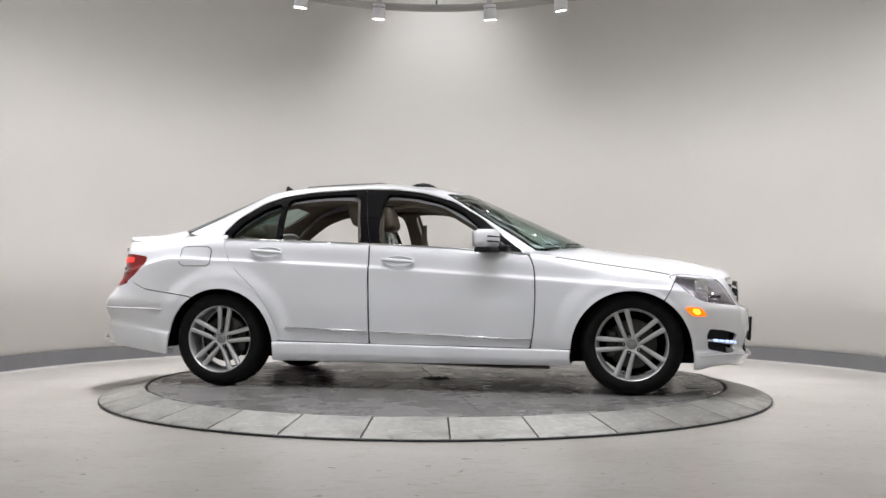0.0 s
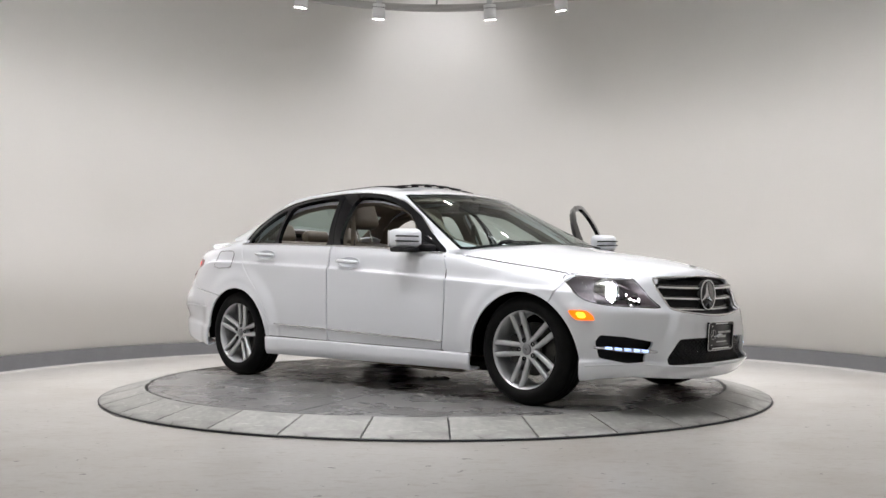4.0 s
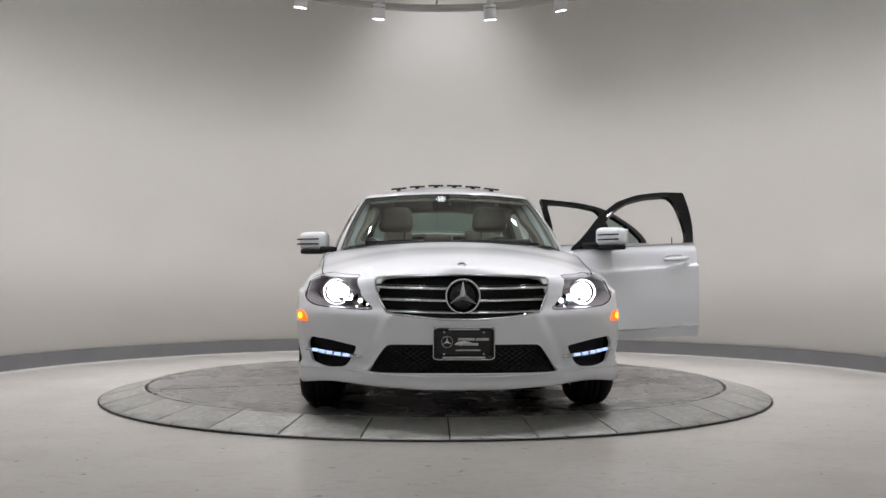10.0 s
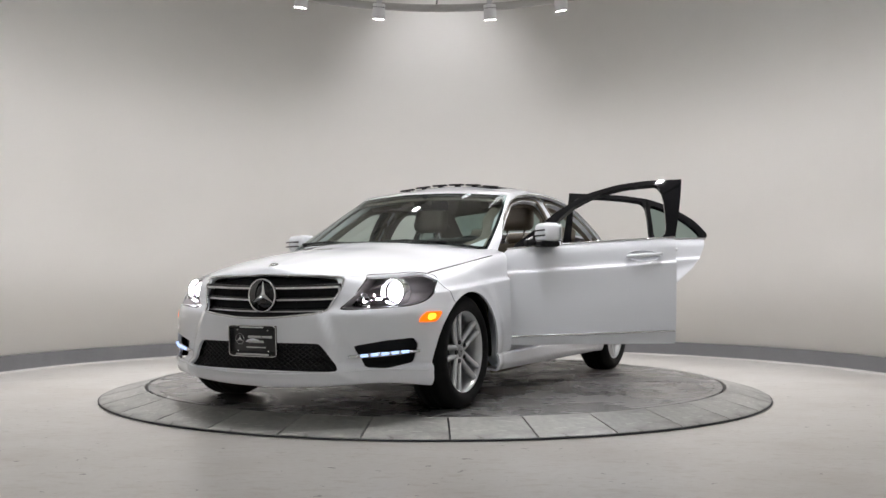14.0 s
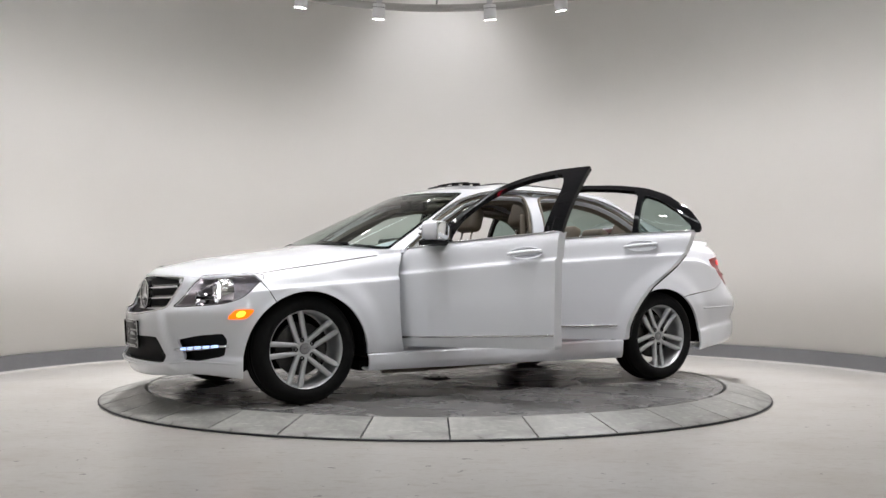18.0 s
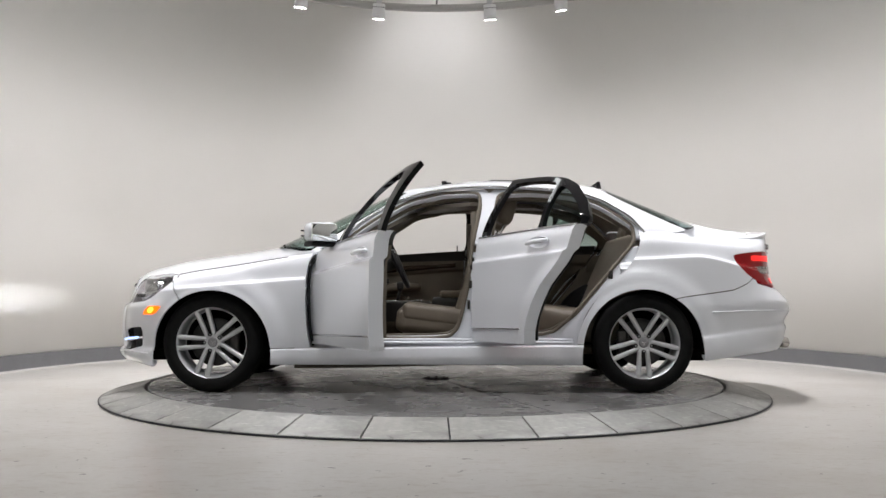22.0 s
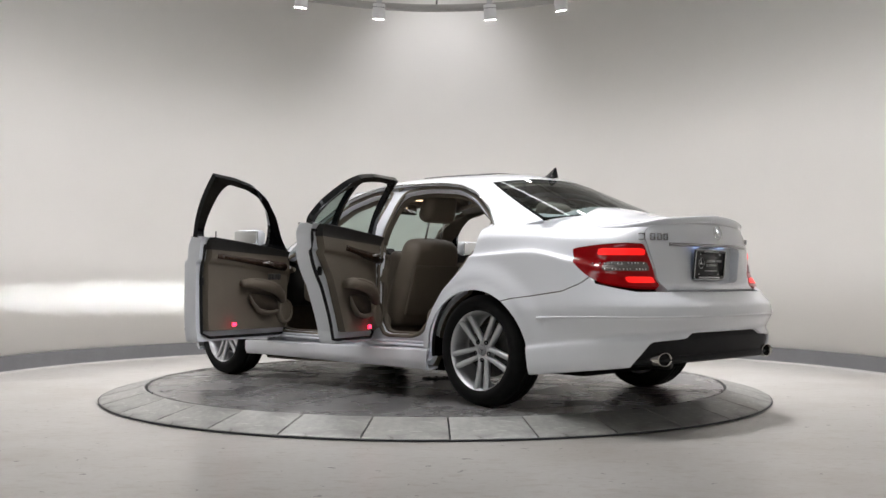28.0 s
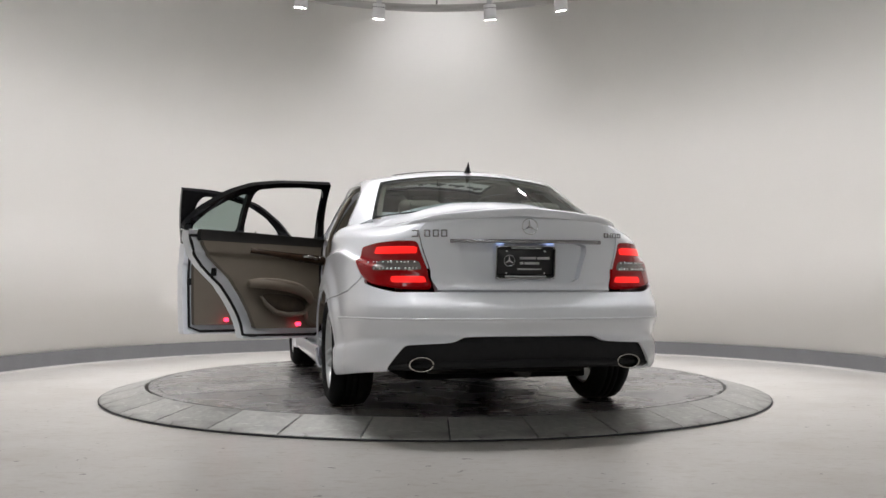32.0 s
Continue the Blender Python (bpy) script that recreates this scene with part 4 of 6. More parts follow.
def greenhouse():
    high = lambda V: 0.35 - V[:, 1]
    in_dlo = inside(DLO)
    in_dlo_side = lambda V: np.maximum(in_dlo(V), 0.40 - V[:, 1])
    screen = lambda V: np.maximum(V[:, LEN] - WS_EDGE - 0.003 * (1 - V[:, ROW]), V[:, ROW] - WS_TOP)
    rear = lambda V: np.maximum(RW_EDGE - 0.018 * V[:, ROW] - V[:, LEN], V[:, ROW] - RW_TOP)
    hole = lambda V: np.maximum(np.maximum(np.abs(V[:, 1]) - 0.40, V[:, 0] + 0.07), -0.50 - V[:, 0])
    shell = cutall(GREEN, outside(screen), outside(rear), outside(in_dlo_side), outside(hole))
    roof = place(skin("roof", shell, PAINT, car, both=True, thick=0.02))
    place(skin("windscreen", cutall(GREEN, screen, lambda V: V[:, ROW] - WS_TOP), GLASS, car, "greenish tinted windscreen", both=True, thick=0)).visible_shadow = False
    place(skin("rear_window", cutall(GREEN, rear), GLASS_DARK, car, "dark tinted rear window", both=True, thick=0)).visible_shadow = False
    # black borders of the two screens
    border = lambda V: -np.minimum.reduce([WS_EDGE + 0.003 * (1 - V[:, ROW]) - 0.006 - V[:, LEN], (WS_TOP - 0.02 - V[:, ROW]) * 0.5, (V[:, ROW] - 0.03) * 0.5])
    place(skin("windscreen_border", cutall(GREEN, screen, outside(border)), BLACK, car, "black border band", both=True, thick=0.004, depth=0.003))
    rborder = lambda V: -np.minimum.reduce([V[:, LEN] - RW_EDGE + 0.018 * V[:, ROW] - 0.006, (RW_TOP - 0.02 - V[:, ROW]) * 0.5, (V[:, ROW] - 0.02) * 0.5])
    place(skin("rear_window_border", cutall(GREEN, rear, outside(rborder)), BLACK, car, "black border band", both=True, thick=0.004, depth=0.003))
    # sunroof: slid open, with its wind deflector standing up
    place(skin("sunroof_glass", cutall(GREEN, lambda V: np.abs(V[:, 1]) - 0.40, lambda V: V[:, 0] + 0.42, lambda V: -0.92 - V[:, 0], lambda V: 1.0 - V[:, ROW]), BLACK, car, "dark glass sunroof panel, slid open", both=True, thick=0.008, depth=-0.004))
    crown_row = GG[-1]

    def roof_z(x, y):
        return float(np.interp(-x, -crown_row[:, 0], crown_row[:, 2])) - 0.075 * (y / 0.6) ** 2
    for k in range(6):
        y = (k - 2.5) * 0.138
        d = place(part("wind_deflector", box(0, 0, 0, 0.035, 0.112, 0.010, 0.003, m=pose(-0.10, y, roof_z(-0.10, y) + 0.013, -6.5 * y / 0.4, 0, 0)), BLACK_MATT, car, "black sunroof wind deflector segment"))
        part("deflector_arm", box(-0.125, y, roof_z(-0.10, y) + 0.003, 0.05, 0.03, 0.014, 0.003), BLACK_MATT, d)
    hoop = [(-0.07, y) for y in np.linspace(-0.4, 0.4, 9)] + [(x, 0.4) for x in (-0.2, -0.35)] + [(-0.50, y) for y in np.linspace(0.4, -0.4, 9)] + [(x, -0.4) for x in (-0.35, -0.2)]
    place(part("sunroof_frame", tube([(x, y, roof_z(x, y) - 0.012) for x, y in hoop], 0.011, 6, True), BLACK_MATT, car, "black sunroof frame"))
    # lining under the roof and along the pillars
    lining = cutall(GREEN, outside(lambda V: np.maximum(V[:, LEN] - WS_EDGE - 0.003 * (1 - V[:, ROW]) + 0.008, V[:, ROW] - WS_TOP + 0.06)), outside(lambda V: np.maximum(RW_EDGE + 0.012 - 0.018 * V[:, ROW] - V[:, LEN], V[:, ROW] - RW_TOP + 0.06)), outside(lambda V: np.maximum(np.minimum(inside(F_OPEN, grow=0.075)(V), inside(R_OPEN, grow=0.075)(V)), 0.40 - V[:, 1])), outside(hole))
    place(skin("headliner", lining, HEADLINER, car, "beige cloth headliner", both=True, thick=0.006, depth=0.027))
    # painted body frame round the door openings
    outer = [(0.86, 0.27), (0.86, 0.96), (0.62, 1.02), (0.42, 1.16), (0.2, 1.27), (0.0, 1.335), (-0.3, 1.365), (-0.8, 1.35), (-1.05, 1.305), (-1.25, 1.215), (-1.42, 1.05), (-1.42, 0.9), (-1.2, 0.65), (-1.0, 0.40), (-0.97, 0.27)]
    frame_low = cutall(BODY, inside(outer), lambda V: 0.4 - V[:, 1], outside(inside(F_OPEN)), outside(inside(R_OPEN)), outside(inside(ARCH_R, grow=0.03)), lambda V: V[:, ROW] - BELT_ROW)
    frame_high = cutall(GREEN, inside(outer), lambda V: 0.4 - V[:, 1], outside(inside(F_OPEN, grow=0.012)), outside(inside(R_OPEN, grow=0.012)))
    for mir in (False, True):
        for VT in (frame_low, frame_high):
            place(skin("door_frame", VT, JAMB, car, "white painted door opening frame", mirror=mir, thick=0.03, depth=0.085 if VT is frame_low else 0.04))
        inner = cutall(BODY, inside(outer), lambda V: 0.4 - V[:, 1], outside(inside(F_OPEN, grow=-0.012)), outside(inside(R_OPEN, grow=-0.012)), outside(inside(ARCH_R, grow=0.03)), lambda V: V[:, ROW] - BELT_ROW)
        place(skin("pillar_trim", inner, TRIM, car, "beige inner pillar trim", mirror=mir, thick=0.03, depth=0.12))
        inner = cutall(GREEN, inside(outer, grow=0.035), lambda V: 0.4 - V[:, 1], outside(inside(F_OPEN, grow=0.010)), outside(inside(R_OPEN, grow=0.010)))
        place(skin("pillar_trim", inner, TRIM, car, "beige inner pillar trim", mirror=mir, thick=0.03, depth=0.075))
        for poly in (F_OPEN, R_OPEN):
            pts = []
            for x, z in poly:
                pts.append((x, side_y(x, z) - (0.085 if z < float(ROWS[BELT_ROW][0](x)) else 0.055), z))
            bm = tube(pts, 0.013, 6, True)
            place(part("door_seal", mirrored(bm) if mir else bm, TRIM, car, "brown rubber door seal"))
        if not mir:
            # added black strip stands in for the shade in the open door gap
            bm = tube([(x - 0.010, side_y(x, z) - 0.052, z) for x, z in dense([(0.745, 0.30), (0.759, 0.36), (0.771, 0.47), (0.777, 0.60), (0.776, 0.72), (0.767, 0.80), (0.745, 0.86)], 0.05)], 0.010, 8)
            place(part("gap_seal", bm, BLACK_MATT, car, "black strip added to darken the open door gap"))
        # sill tread with its bright lines
        for z, m_ in ((0.318, JAMB), (0.336, JAMB)):
            bm = tube([(x, side_y(x, 0.33) - 0.03 - (z - 0.3) * 0.9, z) for x in np.linspace(-0.93, 0.74, 12)], 0.011, 6)
            place(part("sill_rib", mirrored(bm) if mir else bm, m_, car))
        if not mir:
            for name, x, z, sx, sz, m_, label in (("pillar_plug", -0.285, 0.853, 0.026, 0.026, BLACK_MATT, "round black plug"), ("pillar_sticker", -0.280, 0.800, 0.022, 0.030, BLACK_MATT, "small dark sticker"), ("door_striker", -0.275, 0.690, 0.030, 0.050, STEEL, "steel door striker"), ("pillar_sticker", -0.300, 0.655, 0.020, 0.014, BLACK_MATT, ""), ("pillar_sticker", -0.262, 0.560, 0.016, 0.060, DARK_TRIM, "narrow dark label"), ("pillar_sticker", -0.292, 0.525, 0.014, 0.045, DARK_TRIM, ""), ("pillar_plug", -0.330, 0.470, 0.040, 0.030, STEEL, ""), ("door_striker", -1.175, 0.755, 0.030, 0.055, STEEL, "steel door striker")):
                yy = side_y(x, z) - 0.082
                place(part(name, box(x, yy, z, sx, 0.012, sz, 0.004, 2), m_, car, label))
        # bright line over the side windows
        top = [p for p in DLO if p[1] > 0.985 + 0.02 * (p[0] > 0.3) and p[1] > float(ROWS[BELT_ROW][0](p[0])) + 0.012]
        k = max(range(len(top)), key=lambda i: math.dist(top[i], top[i - 1]))
        run = top[k:] + top[:k]
        bm = tube([(x, side_y(x, z) + 0.002, z) for x, z in run], 0.0055, 6)
        place(part("window_trim", mirrored(bm) if mir else bm, CHROME, car, "chrome window surround"))
    return roof


greenhouse()


def doors():
    """Four doors, each turned about its hinge: the driver's side stands open."""
    in_dlo = inside(DLO)
    fframe = cutall(GREEN, in_dlo, lambda V: 0.4 - V[:, 1], lambda V: seam_x(V[:, 2]) - V[:, 0] + 0.0022, outside(inside(F_HOLE, grow=0.011)))
    rframe = cutall(GREEN, in_dlo, lambda V: 0.4 - V[:, 1], lambda V: V[:, 0] - seam_x(V[:, 2]) + 0.0022, outside(inside(R_HOLE, grow=0.011)), outside(inside(Q_HOLE, grow=0.006)))
    qglass = cutall(GREEN, inside(Q_HOLE, grow=0.015), lambda V: 0.4 - V[:, 1])
    for mir in (False, True):
        for front in (True, False):
            hinge = Vector((0.775, 0.815, 0) if mir else (0.698, 0.848, 0)) if front else Vector((-0.345, 0.82, 0))
            move = Matrix.Translation(-hinge)

            def fin(bm):
                bm.transform(move)
                return mirrored(bm) if mir else bm
            hx, hz = (-0.123, 0.842) if front else (-1.043, 0.908)
            door = obj_from("car_door", fin(thick_bm(clip(FDOOR if front else RDOOR, lambda V: 1 - np.hypot((V[:, 0] - hx) / 0.103, (V[:, 2] - hz) / 0.033)), 0.085, inward=(0, -1, 0), back=1)), [PAINT, JAMB], car)
            door["label"] = ("white front door" if front else "white rear door") + (", closed with its window down" if mir else ", wide open with its window down")
            door.location = Vector((hinge.x, -hinge.y if mir else hinge.y, 0.0 if mir else 0.027)) + OFF
            if not mir:
                door.rotation_euler = (0, 0, radians(-65.0 if front else -61.0))

            def sub(name, bm, material, label="", smooth=True):
                return part(name, fin(bm), material, door, label, smooth)

            def subskin(name, VT, material, label="", thick=0.012, depth=0.0, inward=None):
                return part(name, fin(thick_bm(VT, thick, depth, inward=inward) if thick else face_out(soup_bm(VT, depth=depth))), material, door, label)
            subskin("window_frame", fframe if front else rframe, FRAME_BLACK, "black window frame", 0.03, 0.002)
            x0, x1 = (-0.318, 0.72) if front else (-1.37, -0.335)
            belt = lambda x: float(ROWS[BELT_ROW][0](x))
            sub("belt_trim", tube([(x, side_y(x, belt(x) - 0.004) + 0.004, belt(x) - 0.001) for x in np.linspace(x0, x1, 18)], 0.006, 6), CHROME, "thin chrome belt line")
            # outer handle with its bowl
            yy = side_y(hx, hz)
            bowl = lathe([(0.0, -0.030), (0.5, -0.028), (0.8, -0.016), (0.95, -0.002), (1.0, 0.002), (1.05, 0.002), (1.10, -0.003)], 32, "y", m=Matrix.Translation((hx, yy, hz)) @ Matrix.Diagonal((0.103, 1, 0.033, 1)))
            sub("handle_bowl", bowl, PAINT)
            sub("door_handle", tube([(hx + t * 0.108, yy + 0.010 + 0.026 * math.cos(t * 1.45), hz + 0.003 - 0.008 * t) for t in np.linspace(-1, 1, 13)], [0.011 + 0.005 * math.cos(t * 1.5) for t in np.linspace(-1, 1, 13)], 10, flat=0.9), PAINT, "white pull handle")
            # lower bright strip
            strip = [(-0.894, 0.403), (-0.325, 0.382)] if not front else [(-0.308, 0.3815), (0.755, 0.341)]
            sub("side_strip", tube([(x, side_y(x, z) + 0.003, z) for x, z in dense(strip, 0.08)], 0.006, 6, flat=1.0), CHROME, "slim chrome strip")
            # inner trim
            poly = F_DOOR if front else R_DOOR
            low = FDOOR if front else RDOOR
            subskin("trim_panel", cutall(low, inside(poly, grow=-0.070), lambda V: V[:, 2] - (0.875 if front else 0.90) - 0.05 * (-V[:, 0] * 0.5)), TRIM, "beige door trim panel", 0.045, 0.086, (0, -1, 0))
            subskin("upper_trim", cutall(low, inside(poly, grow=-0.06), lambda V: -(V[:, 2] - (0.875 if front else 0.90) - 0.05 * (-V[:, 0] * 0.5))), DARK_TRIM, "dark upper door trim", 0.045, 0.0863, (0, -1, 0))
            cx = 0.22 if front else -0.66
            yi = 0.885 - 0.143
            zb = 0.80 if front else 0.835
            w = 0.82 if front else 0.56
            sub("wood_trim", tube([(cx + t * w / 2, yi - 0.006, zb + 0.016 - 0.028 * t) for t in np.linspace(-1, 1, 11)], [0.020 + 0.014 * max(0, t + 0.5) / 1.5 for t in np.linspace(-1, 1, 11)], 8, flat=1.0), WOOD, "dark wood strip")
            sub("trim_line", tube([(cx + t * w / 2, yi - 0.010, zb - 0.004 - 0.040 * t) for t in np.linspace(-1, 1, 11)], 0.0025, 6), CHROME, "thin bright line")
            sub("inner_handle", tube([(cx + 0.10, yi - 0.02, zb + 0.01), (cx + 0.13, yi - 0.055, zb + 0.012), (cx + 0.20, yi - 0.05, zb + 0.0), (cx + 0.24, yi - 0.02, zb - 0.01)], 0.010, 8), CHROME, "bright inner handle")
            def dx(x):
                return 0.745 + (x + 0.345) * 1.08 if front else x
            run = [(-0.95, 0.668), (-0.86, 0.672), (-0.75, 0.664), (-0.65, 0.648), (-0.57, 0.625), (-0.51, 0.590), (-0.475, 0.545)]
            sub("armrest", tube([(dx(x), yi - 0.012 - 0.022 * math.sin(math.pi * (k + 0.6) / 7.4), z) for k, (x, z) in enumerate(run)], [0.026, 0.034, 0.038, 0.039, 0.037, 0.032, 0.022], 14, flat=1.0), LEATHER, "beige padded armrest")
            sub("armrest_pad", tube([(dx(x), yi - 0.036 - 0.022 * math.sin(math.pi * (k + 0.6) / 7.4), z + 0.018) for k, (x, z) in enumerate(run[1:5])], [0.010, 0.017, 0.017, 0.010], 10), LEATHER, "stitched armrest top")
            hole = rounded([(-0.85, 0.610), (-0.62, 0.590), (-0.53, 0.555), (-0.515, 0.495), (-0.62, 0.470), (-0.74, 0.480), (-0.81, 0.535)], 2, 0.2)
            # flat dark plate on the trim, in place of a shaded pocket recess
            sub("pocket_shade_plate", prism([(dx(x), z) for x, z in hole], 0.012, Matrix.Translation((0, yi + 0.004, 0)) @ Matrix.Rotation(math.pi / 2, 4, "X")), CARPET, "dark plate for the shaded door pocket opening")
            lip = [(-0.86, 0.590), (-0.82, 0.535), (-0.75, 0.483), (-0.66, 0.466), (-0.57, 0.468), (-0.50, 0.480)]
            sub("pocket_lip", tube([(dx(x), yi - 0.010, z) for x, z in lip], [0.008, 0.014, 0.017, 0.017, 0.016, 0.010], 10), TRIM, "beige pocket lip")
            at_ = Matrix.Translation((dx(-0.435), yi - 0.004, 0.472)) @ Matrix.Rotation(math.pi, 4, "X")
            sub("speaker_grille", lathe([(0.0, 0.020), (0.058, 0.020), (0.066, 0.016)], 32, "y", m=at_), TRIM, "round beige speaker cover")
            sub("speaker_ring", lathe([(0.064, 0.018), (0.070, 0.026), (0.080, 0.025), (0.088, 0.012), (0.092, -0.01)], 36, "y", m=at_), TRIM, "raised speaker ring")
            if front:
                for k in range(4):
                    sub("window_switch", box(0.36 + 0.035 * k, yi - 0.062 - 0.002 * k, 0.715, 0.026, 0.02, 0.04, 0.005, m=None), DARK_TRIM, "small dark window switch")
            sub("courtesy_lamp", box((-0.01 if front else -0.585), yi - 0.024, 0.402, 0.036, 0.014, 0.024, 0.006), RED_SMALL, "glowing red door lamp")
            sub("latch", box((-0.268 if front else -1.16), 0.80, (0.68 if front else 0.74), 0.03, 0.03, 0.05, 0.006), BLACK_MATT, "black door latch")
            # seal on the door's inner edge
            ring = [(x, z) for x, z in rounded([(x, min(z, belt(x) - 0.012)) for x, z in poly], 1, 0.08)]
            c = (sum(p[0] for p in ring) / len(ring), sum(p[1] for p in ring) / len(ring))
            near = [(c[0] + (x - c[0]) * 0.94, c[1] + (z - c[1]) * 0.93) for x, z in ring]
            sub("door_seal", tube([(x, side_y(x, z) - 0.089, z) for x, z in near], 0.010, 6, True), BLACK_MATT, "black rubber door seal")
            if mir:
                # black backing added on closed doors so that their gaps look dark
                sub("seam_backing", tube([(x, side_y(x, z) - 0.016, z) for x, z in dense([(x, min(z, belt(x) - 0.02)) for x, z in poly + poly[:1]], 0.05)], 0.0075, 6), BLACK_MATT, "black strip added behind the door gap to darken it")
            sub("lock_pin", tube([(-0.20 if front else -0.90, 0.735, 0.95), (-0.20 if front else -0.90, 0.735, 1.0)], 0.004, 6), BLACK_MATT)
            if front:
                # mirror: cap, base, glass, lamp strips
                cap = box(0, 0, 0, 0.135, 0.195, 0.130, 0.048, 5)
                for v in cap.verts:
                    k = (v.co.y + 0.1) / 0.2
                    v.co.x = v.co.x * (1.05 - 0.30 * k) - 0.012 * k
                    v.co.z = v.co.z * (1.0 - 0.12 * k) + 0.006
                mpos = Matrix.Translation((0.475, 0.915, 0.978)) @ Matrix.Rotation(0.16, 4, "Z")
                cap.transform(mpos)
                mo = sub("mirror_cap", cap, PAINT, "white mirror cap")
                base = box(0.0, -0.01, -0.066, 0.12, 0.18, 0.03, 0.012, 3)
                base.transform(mpos)
                foot = box(0.05, -0.115, -0.052, 0.13, 0.10, 0.035, 0.014, 3)
                foot.transform(mpos)
                sub("mirror_foot", merge(base, foot), BLACK_MATT, "black mirror foot")
                gl = box(-0.067, 0.0, 0.004, 0.012, 0.175, 0.105, 0.005, 2)
                gl.transform(mpos)
                sub("mirror_glass", gl, MIRROR, "mirror glass")
                for z in (0.016, -0.016):
                    st = tube([(0.072 - 0.055 * max(0, t - 0.45), -0.05 + 0.155 * t, z) for t in np.linspace(0, 1, 9)], 0.0055, 6)
                    st.transform(mpos)
                    sub("indicator_strip", st, BLACK, "dark indicator strip")
            else:
                subskin("quarter_glass", qglass, GLASS_DARK, "greenish quarter window glass", 0, 0.015).visible_shadow = False


doors()


def wheels():
    R, RIM = 0.317, 0.238
    w2 = 0.112
    tyre = lathe([(RIM - 0.012, -w2 + 0.012), (RIM + 0.004, -w2 - 0.002), (RIM + 0.035, -w2 - 0.006), (R - 0.03, -w2 + 0.004), (R - 0.008, -w2 + 0.022), (R, -w2 + 0.045), (R, -0.040), (R - 0.006, -0.038), (R - 0.006, -0.030), (R, -0.028), (R + 0.001, -0.005), (R - 0.006, -0.004), (R - 0.006, 0.004), (R + 0.001, 0.005), (R, 0.028), (R - 0.006, 0.030), (R - 0.006, 0.038), (R, 0.040), (R, w2 - 0.045), (R - 0.008, w2 - 0.022), (R - 0.03, w2 - 0.004), (RIM + 0.035, w2 + 0.006), (RIM + 0.004, w2 + 0.002), (RIM - 0.012, w2 - 0.012)], 96, "y")
    rim = lathe([(RIM - 0.028, -0.09), (RIM - 0.014, -0.09), (RIM - 0.03, 0.03), (RIM - 0.022, 0.085), (RIM - 0.012, 0.099), (RIM - 0.001, 0.104), (RIM + 0.006, 0.106), (RIM + 0.006, 0.098), (RIM - 0.006, 0.094), (RIM - 0.012, 0.09)], 96, "y")
    spoke = bmesh.new()
    rows = []
    for t in np.linspace(0, 1, 10):
        r = 0.040 + (RIM - 0.016 - 0.040) * t
        off = 0.0245 + 0.0125 * t ** 1.1
        wd = 0.0118 + 0.0040 * t + 0.0012 * math.sin(math.pi * t)
        y = 0.070 + 0.022 * t ** 1.6
        dp = 0.030 - 0.008 * t
        rows.append([spoke.verts.new(v) for v in ((r, y - dp, off - wd * 0.9), (r, y - 0.004, off - wd), (r, y + 0.0015, off - wd * 0.55), (r, y + 0.0015, off + wd * 0.35), (r, y - 0.006, off + wd), (r, y - dp, off + wd * 0.9))])
    for a, b in zip(rows, rows[1:]):
        for j in range(6):
            spoke.faces.new((a[j], a[(j + 1) % 6], b[(j + 1) % 6], b[j]))
    spoke.faces.new(rows[0])
    spoke.faces.new(rows[-1][::-1])
    bmesh.ops.recalc_face_normals(spoke, faces=spoke.faces[:])
    hub = lathe([(0.064, 0.03), (0.064, 0.060), (0.058, 0.069), (0.034, 0.072), (0.033, 0.066), (0.0, 0.066)], 40, "y")
    cap = lathe([(0.0, 0.0745), (0.022, 0.0745), (0.030, 0.072), (0.031, 0.064)], 32, "y")
    bolt = lathe([(0.0, -0.006), (0.007, -0.006), (0.0085, 0.002), (0.0125, 0.002), (0.0135, -0.004)], 12, "y")
    disc_bm = lathe([(0.06, 0.0), (0.152, 0.0), (0.155, -0.004), (0.155, -0.024), (0.06, -0.024), (0.06, 0.02), (0.0, 0.02)], 64, "y")
    caliper = box(0.125, -0.005, 0, 0.07, 0.06, 0.17, 0.02, 3)
    meshes = {}

    def mesh(key, bm, material, smooth=True):
        me = bpy.data.meshes.new(key)
        bm.to_mesh(me)
        bm.free()
        for p in me.polygons:
            p.use_smooth = smooth
        me.materials.append(material)
        meshes[key] = me
    mesh("tyre", tyre, RUBBER)
    mesh("rim", rim, ALLOY)
    other = spoke.copy()
    other.transform(Matrix.Diagonal((1, 1, -1, 1)))
    bmesh.ops.reverse_faces(other, faces=other.faces[:])
    mesh("spoke", spoke, ALLOY)
    mesh("spoke_pair", other, ALLOY)
    for key, bm, material in (("hub", hub, ALLOY), ("hub_cap", cap, CAP_GREY), ("wheel_bolt", bolt, BLACK_MATT), ("brake_disc", disc_bm, STEEL), ("brake_caliper", caliper, STEEL)):
        mesh(key, bm, material)
    star = merge(*[prism([(-0.0022, 0), (0, 0.021), (0.0022, 0)], 0.002, Matrix.Rotation(-math.pi / 2, 4, "X") @ Matrix.Rotation(2 * math.pi * k / 3, 4, "Z")) for k in range(3)])
    mesh("cap_mark", star, CHROME, False)

    def child(key, parent, m, label=""):
        ob = new(key.replace("_pair", ""), meshes[key])
        ob.parent = parent
        ob.matrix_local = m
        if label:
            ob["label"] = label
        return ob
    turn0 = {(1, 1): 0.0, (1, -1): 180.0, (-1, 1): 270.0, (-1, -1): 82.0}
